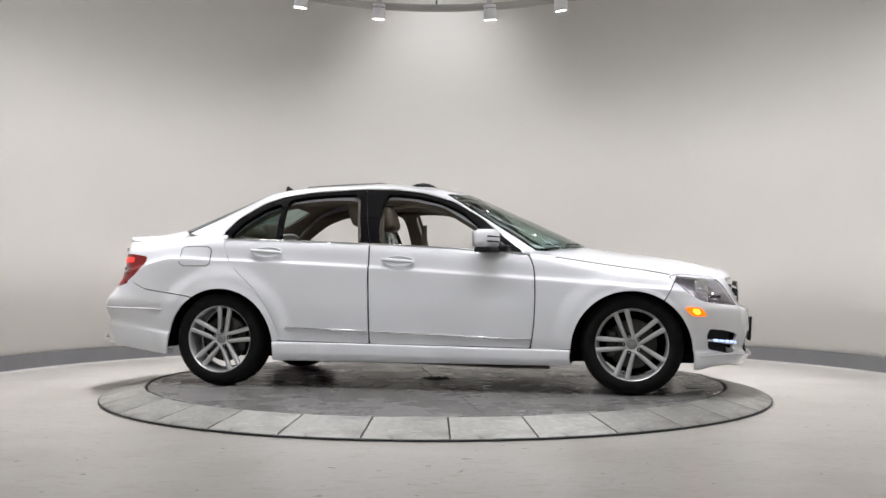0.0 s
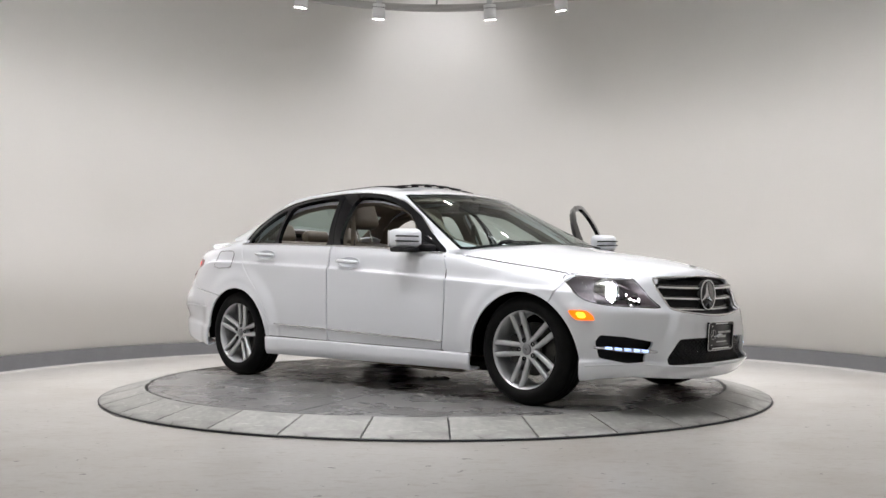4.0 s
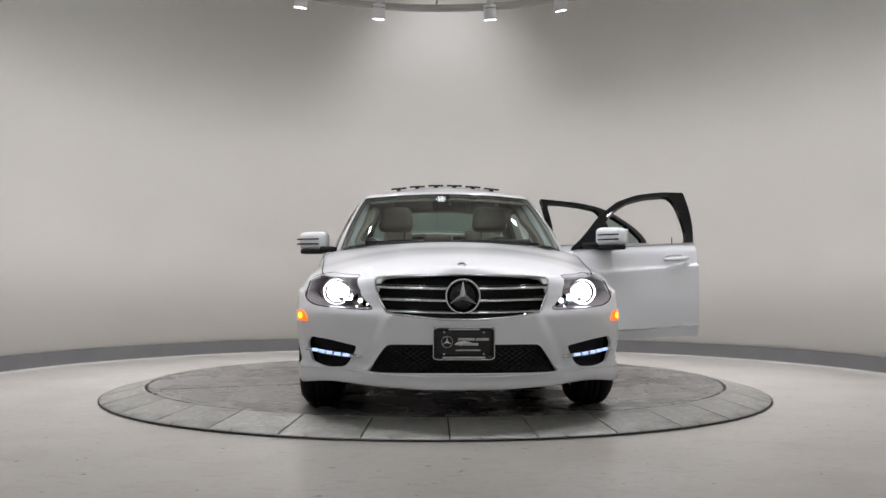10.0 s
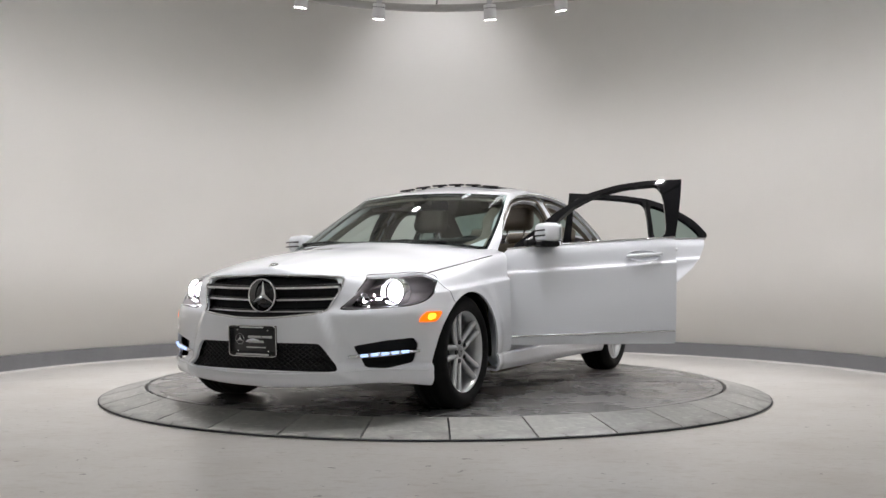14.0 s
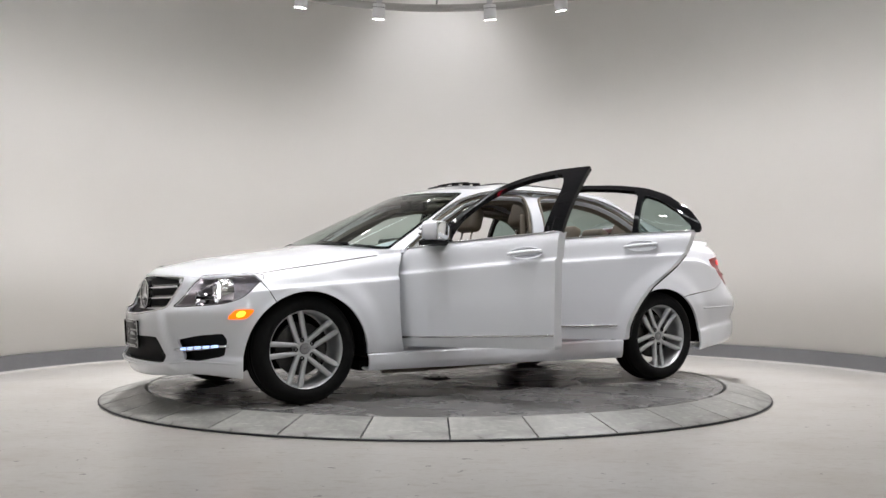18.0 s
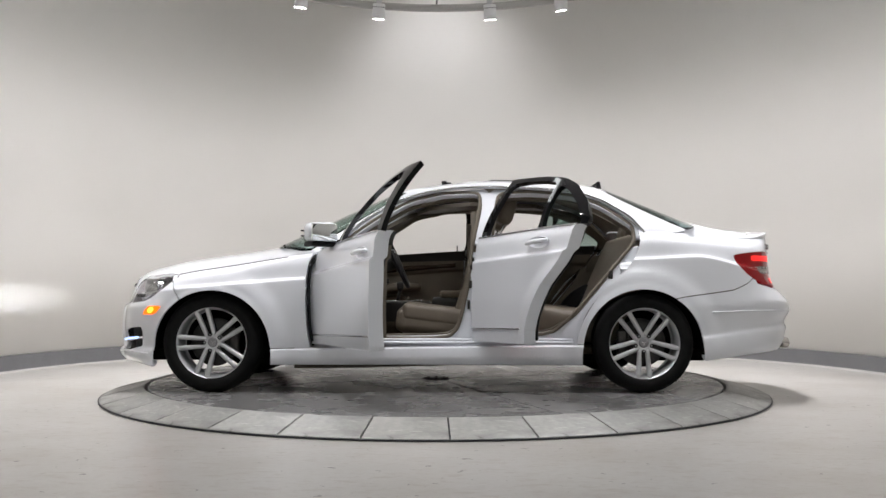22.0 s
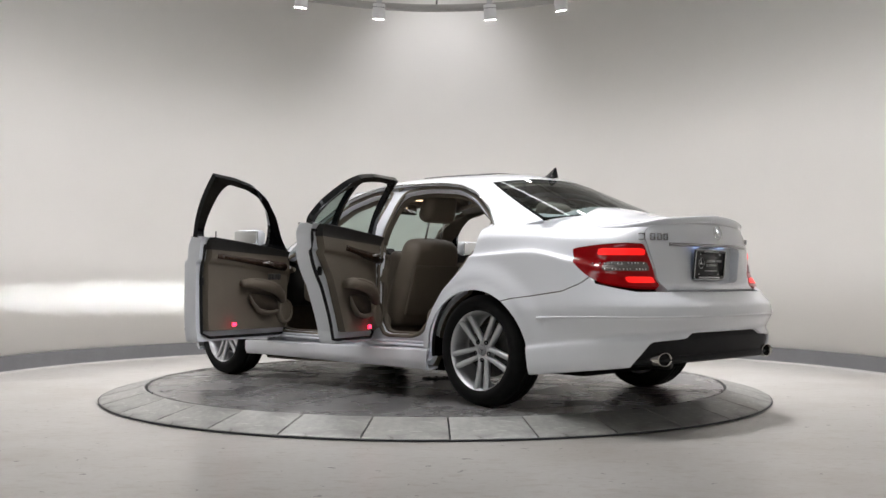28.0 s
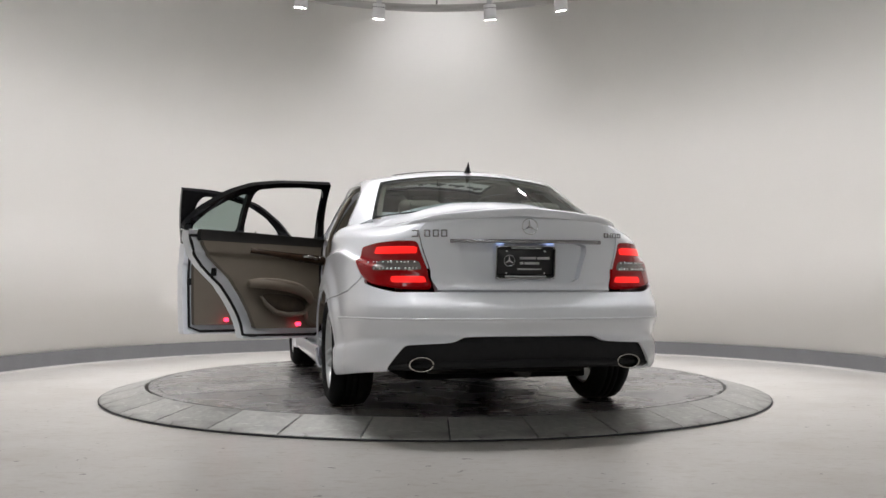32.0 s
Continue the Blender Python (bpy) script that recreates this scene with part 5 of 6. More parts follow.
    for fx in (1, -1):
        for sy in (1, -1):
            wheel = new("wheel")
            wheel.parent = car
            wheel["label"] = "silver twin-spoke alloy wheel with a black tyre"
            m = Matrix.Translation(Vector((1.38 * fx, 0.765 * sy, R)) + OFF)
            if sy < 0:
                m = m @ Matrix.Rotation(math.pi, 4, "Z")
            wheel.matrix_local = m
            base = Matrix.Identity(4)
            # spin so that one pair of spokes points as it stands on the disc
            a0 = turn0[(fx, sy)]
            if sy < 0:
                a0 = 180 - a0
            child("tyre", wheel, base, "black rubber tyre")
            child("rim", wheel, base, "silver rim")
            child("hub", wheel, base)
            child("hub_cap", wheel, base)
            child("cap_mark", wheel, Matrix.Translation((0, 0.0745, 0)))
            child("brake_disc", wheel, Matrix.Translation((0, 0.005, 0)), "grey steel brake disc")
            child("brake_caliper", wheel, Matrix.Rotation(radians(0 if (fx > 0) == (sy < 0) else 180), 4, "Y"), "dark brake caliper")
            for k in range(5):
                m = Matrix.Rotation(-radians(a0 + 72 * k), 4, "Y")
                child("spoke", wheel, m)
                child("spoke_pair", wheel, m)
                child("wheel_bolt", wheel, Matrix.Rotation(-radians(a0 + 72 * k), 4, "Y") @ Matrix.Translation((0.055, 0.0745, 0)))
            # the arch's lining behind the wheel
            r = 0.404 if fx > 0 else 0.412
            bm = lathe([(r - 0.03, 0.845), (r, 0.842), (r, 0.52), (0.0, 0.52)], 32, "y", arc=radians(192))
            bm.transform(Matrix.Translation((1.378 * fx, 0, 0.305)) @ Matrix.Rotation(radians(6), 4, "Y") @ Matrix.Diagonal((1, 1, -1, 1)))
            place(part("wheel_arch_liner", mirrored(bm) if sy < 0 else bm, LINER, car, "black wheel arch liner"))


wheels()


def filler():
    place(part("underbody", merge(box(-0.02, 0, 0.195, 2.0, 1.46, 0.06, 0.01), box(0.02, 0, 0.215, 3.75, 1.02, 0.07, 0.01)), LINER, car, "black underbody"))
    # two dark boxes added to block the view through grille, arches and boot
    place(part("engine_block", box(1.47, 0, 0.47, 0.86, 1.0, 0.36, 0.03), LINER, car))
    place(part("boot_tub", box(-1.95, 0, 0.57, 0.58, 1.0, 0.62, 0.03), LINER, car))
    place(part("silencer", merge(tube([(-2.0, -0.42, 0.30), (-2.0, 0.42, 0.30)], 0.075, 12), tube([(-2.0, -0.12, 0.22), (-1.2, -0.12, 0.2), (-0.2, -0.05, 0.19)], 0.03, 8)), STEEL, car, "dull steel silencer"))


filler()


# ---- the car: lamps, grille, badges, plates ----
def on_nose(y, z):
    """The nearest point of the body's skin to (y, z) at the front, and at the back with on_tail."""
    V = BODY[0]
    m = (V[:, 0] > 1.5) & (V[:, ROW] < BELT_ROW + 0.3)
    W = V[m]
    k = np.argmin((W[:, 1] - abs(y)) ** 2 + (W[:, 2] - z) ** 2)
    return Vector((W[k, 0], math.copysign(W[k, 1], y), W[k, 2]))


def on_tail(y, z):
    V = BODY[0]
    m = (V[:, 0] < -1.7) & (V[:, ROW] < BELT_ROW + 0.3)
    W = V[m]
    k = np.argmin((W[:, 1] - abs(y)) ** 2 + (W[:, 2] - z) ** 2)
    return Vector((W[k, 0], math.copysign(W[k, 1], y), W[k, 2]))


def bar_sheet(width, height, rows, ink_parent, m, ink):
    """Rows of plain bars for print: (x0, x1, y, h) in parts of the sheet."""
    for x0, x1, y, h in rows:
        b = box(width * (x0 + x1) / 2, height * y, 0.0006, width * (x1 - x0), height * h, 0.0008)
        b.transform(m)
        part("print_bar", b, ink, ink_parent)


def star_mark(r, depth, m, parent, name="badge_star"):
    arms = []
    for k in range(3):
        a = Matrix.Rotation(2 * math.pi * k / 3, 4, "Z")
        bm = bmesh.new()
        w = r * 0.17
        tip, l, rr, c, b = [bm.verts.new(v) for v in ((0, r * 0.93, 0), (-w, r * 0.09, 0), (w, r * 0.09, 0), (0, 0, depth), (0, -0.0, 0))]
        for f in ((tip, l, c), (tip, c, rr), (l, b, c), (b, rr, c)):
            bm.faces.new(f)
        bmesh.ops.recalc_face_normals(bm, faces=bm.faces[:])
        bm.transform(a)
        arms.append(bm)
    s = merge(*arms)
    s.transform(m)
    part(name, s, CHROME, parent, "chrome three-armed mark", False)
    ring = lathe([(r * (1 + 0.055 * math.cos(t)), depth * 0.5 + r * 0.055 * math.sin(t)) for t in np.linspace(0, 2 * math.pi, 9)], 48)
    ring.transform(m)
    part("badge_ring", ring, CHROME, parent, "chrome badge ring")


def bowl_bm(VT, shift, shrink, mirror):
    """An open housing: the sheet moved back and shrunk, with walls up to the sheet's own rim."""
    V, T = VT
    P = V[:, :3]
    mid = P.mean(0)
    deep = mid + (P - mid) * shrink + np.array(shift)
    used = collections.Counter((min(a, b), max(a, b)) for t in T.tolist() for a, b in ((t[0], t[1]), (t[1], t[2]), (t[2], t[0])))
    sg = np.array([1, -1 if mirror else 1, 1])
    bm = bmesh.new()
    d = [bm.verts.new(q) for q in (deep * sg).tolist()]
    for a, b, c in T.tolist():
        bm.faces.new((d[a], d[b], d[c]))
    rim = {}
    for t in T.tolist():
        for a, b in ((t[0], t[1]), (t[1], t[2]), (t[2], t[0])):
            if used[(min(a, b), max(a, b))] == 1:
                for k in (a, b):
                    if k not in rim:
                        rim[k] = (bm.verts.new(((P[k] - [0.004, 0.004, 0]) * sg).tolist()), bm.verts.new((deep[k] * sg).tolist()))
                bm.faces.new((rim[a][0], rim[b][0], rim[b][1], rim[a][1]))
    return bm


def headlamps():
    region = inside(HEAD, (LEN, 2), 0.001)
    lens = cutall(BODY, region, lambda V: V[:, ROW] - BELT_ROW - 0.9)
    for mir in (False, True):
        sgn = -1 if mir else 1
        lamp_ob = place(part("headlamp", bowl_bm(lens, (-0.15, -0.05, 0.0), 0.86, mir), SMOKED, car, "lit xenon headlamp with a clear lens"))
        part("lens", face_out(soup_bm(lens, mir)), LENS, lamp_ob, "clear lens").visible_shadow = False
        # chrome bezel and bands inside
        edge = [(a, z) for a, z in HEAD]
        pts = []
        for a, z in edge:
            x, y = float(np.interp(a, BA, BX)), float(np.interp(a, BA, BY))
            W = lens[0]
            k = np.argmin((W[:, LEN] - a) ** 2 + (W[:, 2] - z) ** 2)
            pts.append((W[k, 0] - 0.006, sgn * (W[k, 1] - 0.004), W[k, 2]))
        part("bezel", tube(pts, 0.0045, 6, True), BLACK, lamp_ob, "dark lamp bezel")
        c = Vector((1.80, sgn * 0.665, 0.652))
        aim = Matrix.Translation(c) @ Matrix.Rotation(math.pi / 2, 4, "Y") @ Matrix.Rotation(0, 4, "X")
        part("projector_ring", lathe([(0.072, -0.03), (0.074, 0.045), (0.070, 0.050), (0.066, 0.045), (0.066, -0.01)], 40, m=aim), CHROME, lamp_ob, "chrome projector ring")
        part("projector_bowl", lathe([(0.047, 0.004), (0.042, -0.03), (0.0, -0.04)], 32, m=aim), MIRROR, lamp_ob)
        part("xenon_bulb", lathe([(0.0, 0.030), (0.03, 0.024), (0.046, 0.012), (0.054, -0.004)], 32, m=aim), XENON, lamp_ob, "glowing xenon lens")
        # low beam: a flat glowing strip between two shutters
        bx, by, bz = 1.865, sgn * 0.60, 0.615
        part("beam_strip", box(bx, by, bz, 0.001, 0.034, 0.004), BEAM, lamp_ob, "bright low-beam strip")
        part("shutter", box(bx + 0.032, by, bz + 0.0046, 0.066, 0.11, 0.005, 0.0, 1), LINER, lamp_ob)
        part("shutter", box(bx + 0.032, by, bz - 0.0085, 0.066, 0.11, 0.005, 0.0, 1), LINER, lamp_ob)
        part("shutter_back", box(bx - 0.004, by, bz, 0.004, 0.11, 0.018, 0.0, 1), LINER, lamp_ob)
        for dy in (-0.053, 0.053):
            part("shutter", box(bx + 0.032, by + dy, bz, 0.066, 0.004, 0.018, 0.0, 1), LINER, lamp_ob)
        c2 = Vector((1.90, sgn * 0.535, 0.605))
        aim2 = Matrix.Translation(c2) @ Matrix.Rotation(math.pi / 2, 4, "Y")
        part("reflector", lathe([(0.040, 0.02), (0.034, -0.01), (0.02, -0.03), (0.0, -0.035)], 24, m=aim2), CHROME, lamp_ob, "chrome reflector")
        for dy, dz, r in ((0.0, 0.0, 0.012), (0.045, 0.028, 0.007), (-0.035, -0.018, 0.006), (0.02, -0.03, 0.005)):
            q = Matrix.Translation(c2 + Vector((0.01 - abs(dy) * 0.6, sgn * dy, dz))) @ Matrix.Rotation(math.pi / 2, 4, "Y")
            part("small_bulb", lathe([(0.0, r * 0.8), (r * 0.7, r * 0.5), (r, 0.0)], 16, m=q), XENON_SOFT, lamp_ob, "small glowing bulb")
        brow = [(1.90 - 0.22 * t, sgn * (0.56 + 0.20 * t ** 0.8), 0.665 + 0.072 * math.sin(t * 1.8)) for t in np.linspace(0, 1, 9)]
        part("brow", tube(brow, 0.008, 8, flat=0.6), SMOKED, lamp_ob, "smoked brow strip")
        # side marker, amber and lit
        mk = [(1.716, 0.551), (1.825, 0.549), (1.872, 0.496), (1.765, 0.498)]
        MK = rounded([(a_x(x), z) for x, z in mk], 2, 0.12)
        m_ob = place(skin("side_marker", cutall(BODY, inside(MK, (LEN, 2))), AMBER, car, "lit amber side marker", mirror=mir, thick=0.01, depth=-0.006))
        hot = cutall(BODY, inside(rounded([(a_x(1.765), 0.540), (a_x(1.81), 0.540), (a_x(1.825), 0.508), (a_x(1.78), 0.508)], 2), (LEN, 2)))
        part("marker_bulb", face_out(soup_bm(hot, mir, depth=-0.0085)), AMBER_HOT, m_ob, "bright amber bulb")
        # fog bay with chrome blade and daylight diodes
        bay = place(skin("fog_bay", cutall(BODY, inside(FOG, (LEN, 2), 0.012)), BLACK_MATT, car, "black lower air intake", mirror=mir, thick=0.006, depth=0.05))
        blade = []
        for t in np.linspace(0, 1, 14):
            a = a_yf(0.525) + (a_x(1.86) - a_yf(0.525)) * t
            k = np.argmin((BODY[0][:, LEN] - a) ** 2 + (BODY[0][:, 2] - (0.318 + 0.028 * t)) ** 2)
            blade.append((BODY[0][k, 0] + 0.004, sgn * BODY[0][k, 1], 0.318 + 0.030 * t))
        part("chrome_blade", tube(blade, [0.008 + 0.007 * math.sin(math.pi * min(1, t * 1.15)) for t in np.linspace(0, 1, 14)], 8, flat=1.0), CHROME, bay, "chrome blade")
        for k in range(5):
            q = blade[3 + 2 * k]
            d = Vector(blade[4 + 2 * k]) - Vector(blade[2 + 2 * k])
            part("daylight_led", box(0, 0, 0, 0.040, 0.016, 0.015, 0.005, 2, m=Matrix.Translation(Vector(q) + Vector((0.010, sgn * 0.002, 0.002))) @ d.to_track_quat("X", "Z").to_matrix().to_4x4()), LED, bay, "glowing daylight diode")


headlamps()


def nose():
    g = place(part("grille", face_out(soup_bm(cutall(BODY, inside(GRILLE, (LEN, 2), 0.012)), both=True, depth=0.045)), BLACK_MATT, car, "black grille with chrome louvres and a round badge"))
    edge = [(a, z) for a, z in GRILLE if a >= 0]
    W = BODY[0]

    def at(a, z, out=0.0):
        k = np.argmin((W[:, LEN] - a) ** 2 + (W[:, 2] - z) ** 2 + (W[:, ROW] > BELT_ROW + 0.5) * 9)
        x, y = float(np.interp(a, W[k:k + 1, LEN], W[k:k + 1, 0])), W[k, 1]
        return (x + out, y, z)

    def front_x(y, z):
        return on_nose(y, z).x
    n = 29
    ys = np.linspace(-0.44, 0.44, n)
    xf = spline([-0.46, -0.3, -0.15, 0, 0.15, 0.3, 0.46], [front_x(y, 0.62) for y in (0.46, 0.3, 0.15, 0.0, 0.15, 0.3, 0.46)])
    for z, half, drop in ((0.690, 0.446, 0.0), (0.628, 0.432, 0.0), (0.566, 0.405, 0.0)):
        yy = np.linspace(-half, half, n)
        part("louvre", tube([(float(xf(y)) - 0.010, y, z - 0.012 - 0.010 * (1 - (y / half) ** 2)) for y in yy], 0.0085, 8, flat=0.9), CHROME, g, "chrome louvre")
        part("louvre_body", tube([(float(xf(y)) - 0.024, y, z - 0.004 - 0.010 * (1 - (y / half) ** 2)) for y in yy], 0.014, 8, flat=0.8), BLACK, g, "black louvre blade")
    up = [(a_y, z) for a_y, z in ((0.0, 0.741), (0.2, 0.737), (0.34, 0.734), (0.41, 0.730), (0.442, 0.726), (0.452, 0.716), (0.451, 0.675), (0.430, 0.620), (0.404, 0.562), (0.390, 0.548), (0.35, 0.540), (0.25, 0.528), (0.12, 0.516), (0.0, 0.513))]
    loop = [(front_x(y, z) + 0.001, y, z) for y, z in up] + [(front_x(y, z) + 0.001, -y, z) for y, z in up[-2:0:-1]]
    part("grille_surround", tube(loop, 0.006, 8, True), CHROME, g, "chrome grille surround")
    m = Matrix.Translation((on_nose(0, 0.631).x + 0.001, 0, 0.631)) @ Matrix.Rotation(math.pi / 2, 4, "Z") @ Matrix.Rotation(math.pi / 2, 4, "X")
    part("badge_plate", lathe([(0.0, 0.0), (0.085, 0.0), (0.088, -0.02)], 40, m=m), BLACK, g)
    star_mark(0.087, 0.012, m, g)
    # lower intake with a diamond mesh
    lo = place(part("lower_intake", face_out(soup_bm(cutall(BODY, inside(LOWER, (LEN, 2), 0.012)), both=True, depth=0.05)), BLACK_MATT, car, "black lower intake with a diamond mesh"))
    bars = []
    for k in range(-26, 27):
        for s in (1, -1):
            pts = []
            for z in np.linspace(0.25, 0.382, 4):
                y = k * 0.036 + s * (z - 0.316) * 1.5
                if abs(y) < 0.50 - (z - 0.25) * 0.8:
                    pts.append((front_x(y, z) - 0.022, y, z))
            if len(pts) > 1:
                bars.append(tube(pts, 0.0028, 4))
    tagged(part("intake_mesh", merge(*bars), BLACK, lo, "black diamond mesh"), kind="stuff")
    plate_at(Matrix.Translation((on_nose(0, 0.394).x, 0, 0.394)) @ Matrix.Rotation(radians(4), 4, "Y"), 1)
    # bonnet badge
    top = GRID[-1][:60]
    zb = float(np.interp(-1.985, -top[:, 0], top[:, 2])) + 0.001
    hb = place(part("bonnet_badge", lathe([(0.0, 0.006), (0.020, 0.006), (0.026, 0.0)], 32, m=Matrix.Translation((1.985, 0, zb)) @ Matrix.Rotation(radians(17), 4, "Y")), CHROME, car, "small round chrome bonnet badge"))
    part("badge_face", lathe([(0.0, 0.007), (0.015, 0.007)], 24, m=Matrix.Translation((1.985, 0, zb)) @ Matrix.Rotation(radians(17), 4, "Y")), BLACK, hb)
    # wipers
    for y0, y1 in ((0.55, -0.02), (-0.05, -0.55)):
        place(part("wiper", tube([(1.03 - 0.1 * abs(y0), y0, 0.948), (1.01, (y0 + y1) / 2, 0.966), (1.02 - 0.12 * abs(y1), y1, 0.956)], 0.007, 6), BLACK_MATT, car, "black wiper"))


def plate_at(m0, direction):
    """A black dealer plate with a frame; its print is plain bars."""
    m = m0 @ (Matrix.Rotation(math.pi / 2, 4, "Z") if direction > 0 else Matrix.Rotation(-math.pi / 2, 4, "Z")) @ Matrix.Rotation(math.pi / 2, 4, "X")
    pl = part("dealer_plate", box(0, 0, -0.004, 0.300, 0.136, 0.006, 0.002, 1, m=None), PLATE, car, "black dealer plate with silver print")
    pl.data.transform(m)
    place(pl)
    fr = [box(0, 0.072, 0, 0.308, 0.017, 0.014, 0.003, 2), box(0, -0.071, 0, 0.308, 0.021, 0.014, 0.003, 2), box(0.150, 0, 0, 0.009, 0.146, 0.014, 0.003, 2), box(-0.150, 0, 0, 0.009, 0.146, 0.014, 0.003, 2)]
    f = merge(*fr)
    f.transform(m)
    part("plate_frame", f, BLACK, pl, "glossy black plate frame")
    loop = tube([(x, y, 0.006) for x, y in rounded([(-0.155, -0.082), (0.155, -0.082), (0.155, 0.081), (-0.155, 0.081)], 2, 0.06)], 0.003, 6, True)
    loop.transform(m)
    part("frame_edge", loop, CHROME, pl, "bright plate frame edge")
    bar_sheet(0.3, 0.15, [(-0.10, 0.18, 0.14, 0.085), (0.20, 0.42, 0.14, 0.085), (-0.10, -0.04, -0.03, 0.085), (-0.02, 0.24, -0.03, 0.085), (-0.14, 0.28, -0.23, 0.045)], pl, m, PLATE_INK)
    b = m @ Matrix.Translation((0, 0, 0.0075))
    bar_sheet(0.3, 0.15, [(-0.26, 0.26, 0.48, 0.045), (-0.36, 0.36, -0.473, 0.055)], pl, b, PLATE_INK)
    star_mark(0.028, 0.002, m @ Matrix.Translation((-0.085, 0.008, 0)), pl)
    for x in (-0.1, 0.1):
        for y in (0.057, -0.055):
            part("plate_screw", lathe([(0, 0.003), (0.005, 0.003), (0.006, 0)], 10, m=m @ Matrix.Translation((x, y, 0))), CHROME, pl)


nose()


def tail():
    lens = cutall(BODY, inside(TAIL, (LEN, 2), -0.001))
    for mir in (False, True):
        tl = place(skin("tail_lamp", lens, RED_LENS, car, "lit red tail lamp", mirror=mir, thick=0.02, depth=0.001))
        # two glowing bands and a smoked middle
        A0, A1 = a_yr(0.45), a_x(-2.08)

        def band(z0, z1, y0, y1, lean=0.0):
            return rounded([(a_yr(y0), z0), (a_yr(y0 + lean), z1), (y1, z1), (y1, z0)], 2, 0.1)
        part("upper_light_band", face_out(soup_bm(cutall(BODY, inside(band(0.845, 0.882, 0.565, a_x(-2.235), 0.02), (LEN, 2))), mir, depth=-0.002)), RED_GLOW, tl, "glowing red band")
        part("lower_light_band", face_out(soup_bm(cutall(BODY, inside(band(0.700, 0.733, 0.490, a_yr(0.665), 0.02), (LEN, 2))), mir, depth=-0.002)), RED_GLOW, tl, "glowing red band")
        mid_poly = band(0.762, 0.812, 0.530, a_yr(0.745), 0.035)
        part("reversing_lens", face_out(soup_bm(cutall(BODY, inside(mid_poly, (LEN, 2))), mir, depth=-0.002)), CLEAR_TAIL, tl, "smoked clear reversing lens")
        for k in range(11):
            for z in (0.771, 0.803):
                y = 0.535 + 0.0195 * k + (z - 0.77) * 0.5
                q = on_tail(y, z)
                part("diode", lathe([(0.0, 0.004), (0.005, 0.003), (0.0065, 0.0)], 8, m=Matrix.Translation((q.x - 0.002, -q.y if mir else q.y, z)) @ Matrix.Rotation(-math.pi / 2, 4, "Y")), CHROME, tl)
        # fuel flap outline on one side, exhaust tips, reflector
        m = Matrix.Translation((-2.395, (-1 if mir else 1) * 0.535, 0.306)) @ Matrix.Rotation(-math.pi / 2, 4, "Y") @ Matrix.Diagonal((0.58, 1, 1, 1))
        ex = lathe([(0.052, -0.20), (0.060, -0.1), (0.062, -0.004), (0.060, 0.0), (0.055, -0.002), (0.052, -0.02), (0.052, -0.18), (0.0, -0.18)], 40, m=m)
        place(part("exhaust_tip", ex, EXHAUST, car, "oval polished exhaust tip"))
    df = place(part("diffuser", face_out(soup_bm(cutall(BODY, inside(DIFF, (LEN, 2), 0.014)), both=True, depth=0.022)), BLACK_MATT, car, "black rear diffuser"))
    sol = df.modifiers.new("thickness", "SOLIDIFY")
    sol.thickness, sol.offset = 0.02, -1
    # boot spoiler
    D_ = BODY[0][(BODY[0][:, ROW] >= BELT_ROW - 0.4) & (BODY[0][:, 0] < -1.9)]

    def deck_z(x, y):
        k = np.argmin((D_[:, 0] - x) ** 2 + (D_[:, 1] - abs(y)) ** 2)
        return float(D_[k, 2])
    edge_row = GRID[BELT_ROW * 7]
    edge_row = edge_row[edge_row[:, 0] < -1.9]
    sp = bmesh.new()
    rows = []
    for t in np.linspace(-1, 1, 41):
        y = 0.60 * t
        x = float(np.interp(-abs(y), -edge_row[:, 1], edge_row[:, 0])) + 0.012
        h = 0.026 * (1 - abs(t) ** 5) + 0.001
        zb_, zf = deck_z(x + 0.015, y), deck_z(x + 0.15, y)
        rows.append([sp.verts.new(v) for v in ((x + 0.15, y, zf - 0.006), (x + 0.08, y, (zf + zb_) / 2 + h * 0.40), (x + 0.02, y, zb_ + h * 0.92), (x - 0.016, y, zb_ + h), (x - 0.022, y, zb_ + h - 0.007), (x - 0.004, y, zb_ - 0.020), (x + 0.03, y, zb_ - 0.05))])
    for a, b in zip(rows, rows[1:]):
        for j in range(7):
            sp.faces.new((a[j], a[(j + 1) % 7], b[(j + 1) % 7], b[j]))
    sp.faces.new(rows[0])
    sp.faces.new(rows[-1][::-1])
    bmesh.ops.recalc_face_normals(sp, faces=sp.faces[:])
    place(part("boot_spoiler", sp, PAINT, car, "white lip spoiler"))
    # chrome bar over the plate, lights, badges
    xb = on_tail(0.1, 0.90).x
    part("chrome_bar", tube([(on_tail(y, 0.907).x - 0.004, y - 0.018, 0.907) for y in np.linspace(-0.395, 0.395, 21)], 0.010, 8, flat=1.0), BADGE, boot_ob, "chrome boot bar")
    for y in (-0.13, 0.13):
        part("plate_light", box(xb + 0.030, y - 0.01, 0.897, 0.02, 0.035, 0.005, 0.002, 1), LED, boot_ob, "lit plate lamp")
    plate_at(Matrix.Translation((on_tail(0, 0.80).x + 0.030, -0.010, 0.803)) @ Matrix.Rotation(radians(-6), 4, "Y"), -1)
    m = Matrix.Translation((on_tail(0, 0.98).x - 0.006, -0.018, 0.980)) @ Matrix.Rotation(-math.pi / 2, 4, "Z") @ Matrix.Rotation(math.pi / 2 - 0.12, 4, "X")
    star_mark(0.040, 0.008, m, boot_ob)
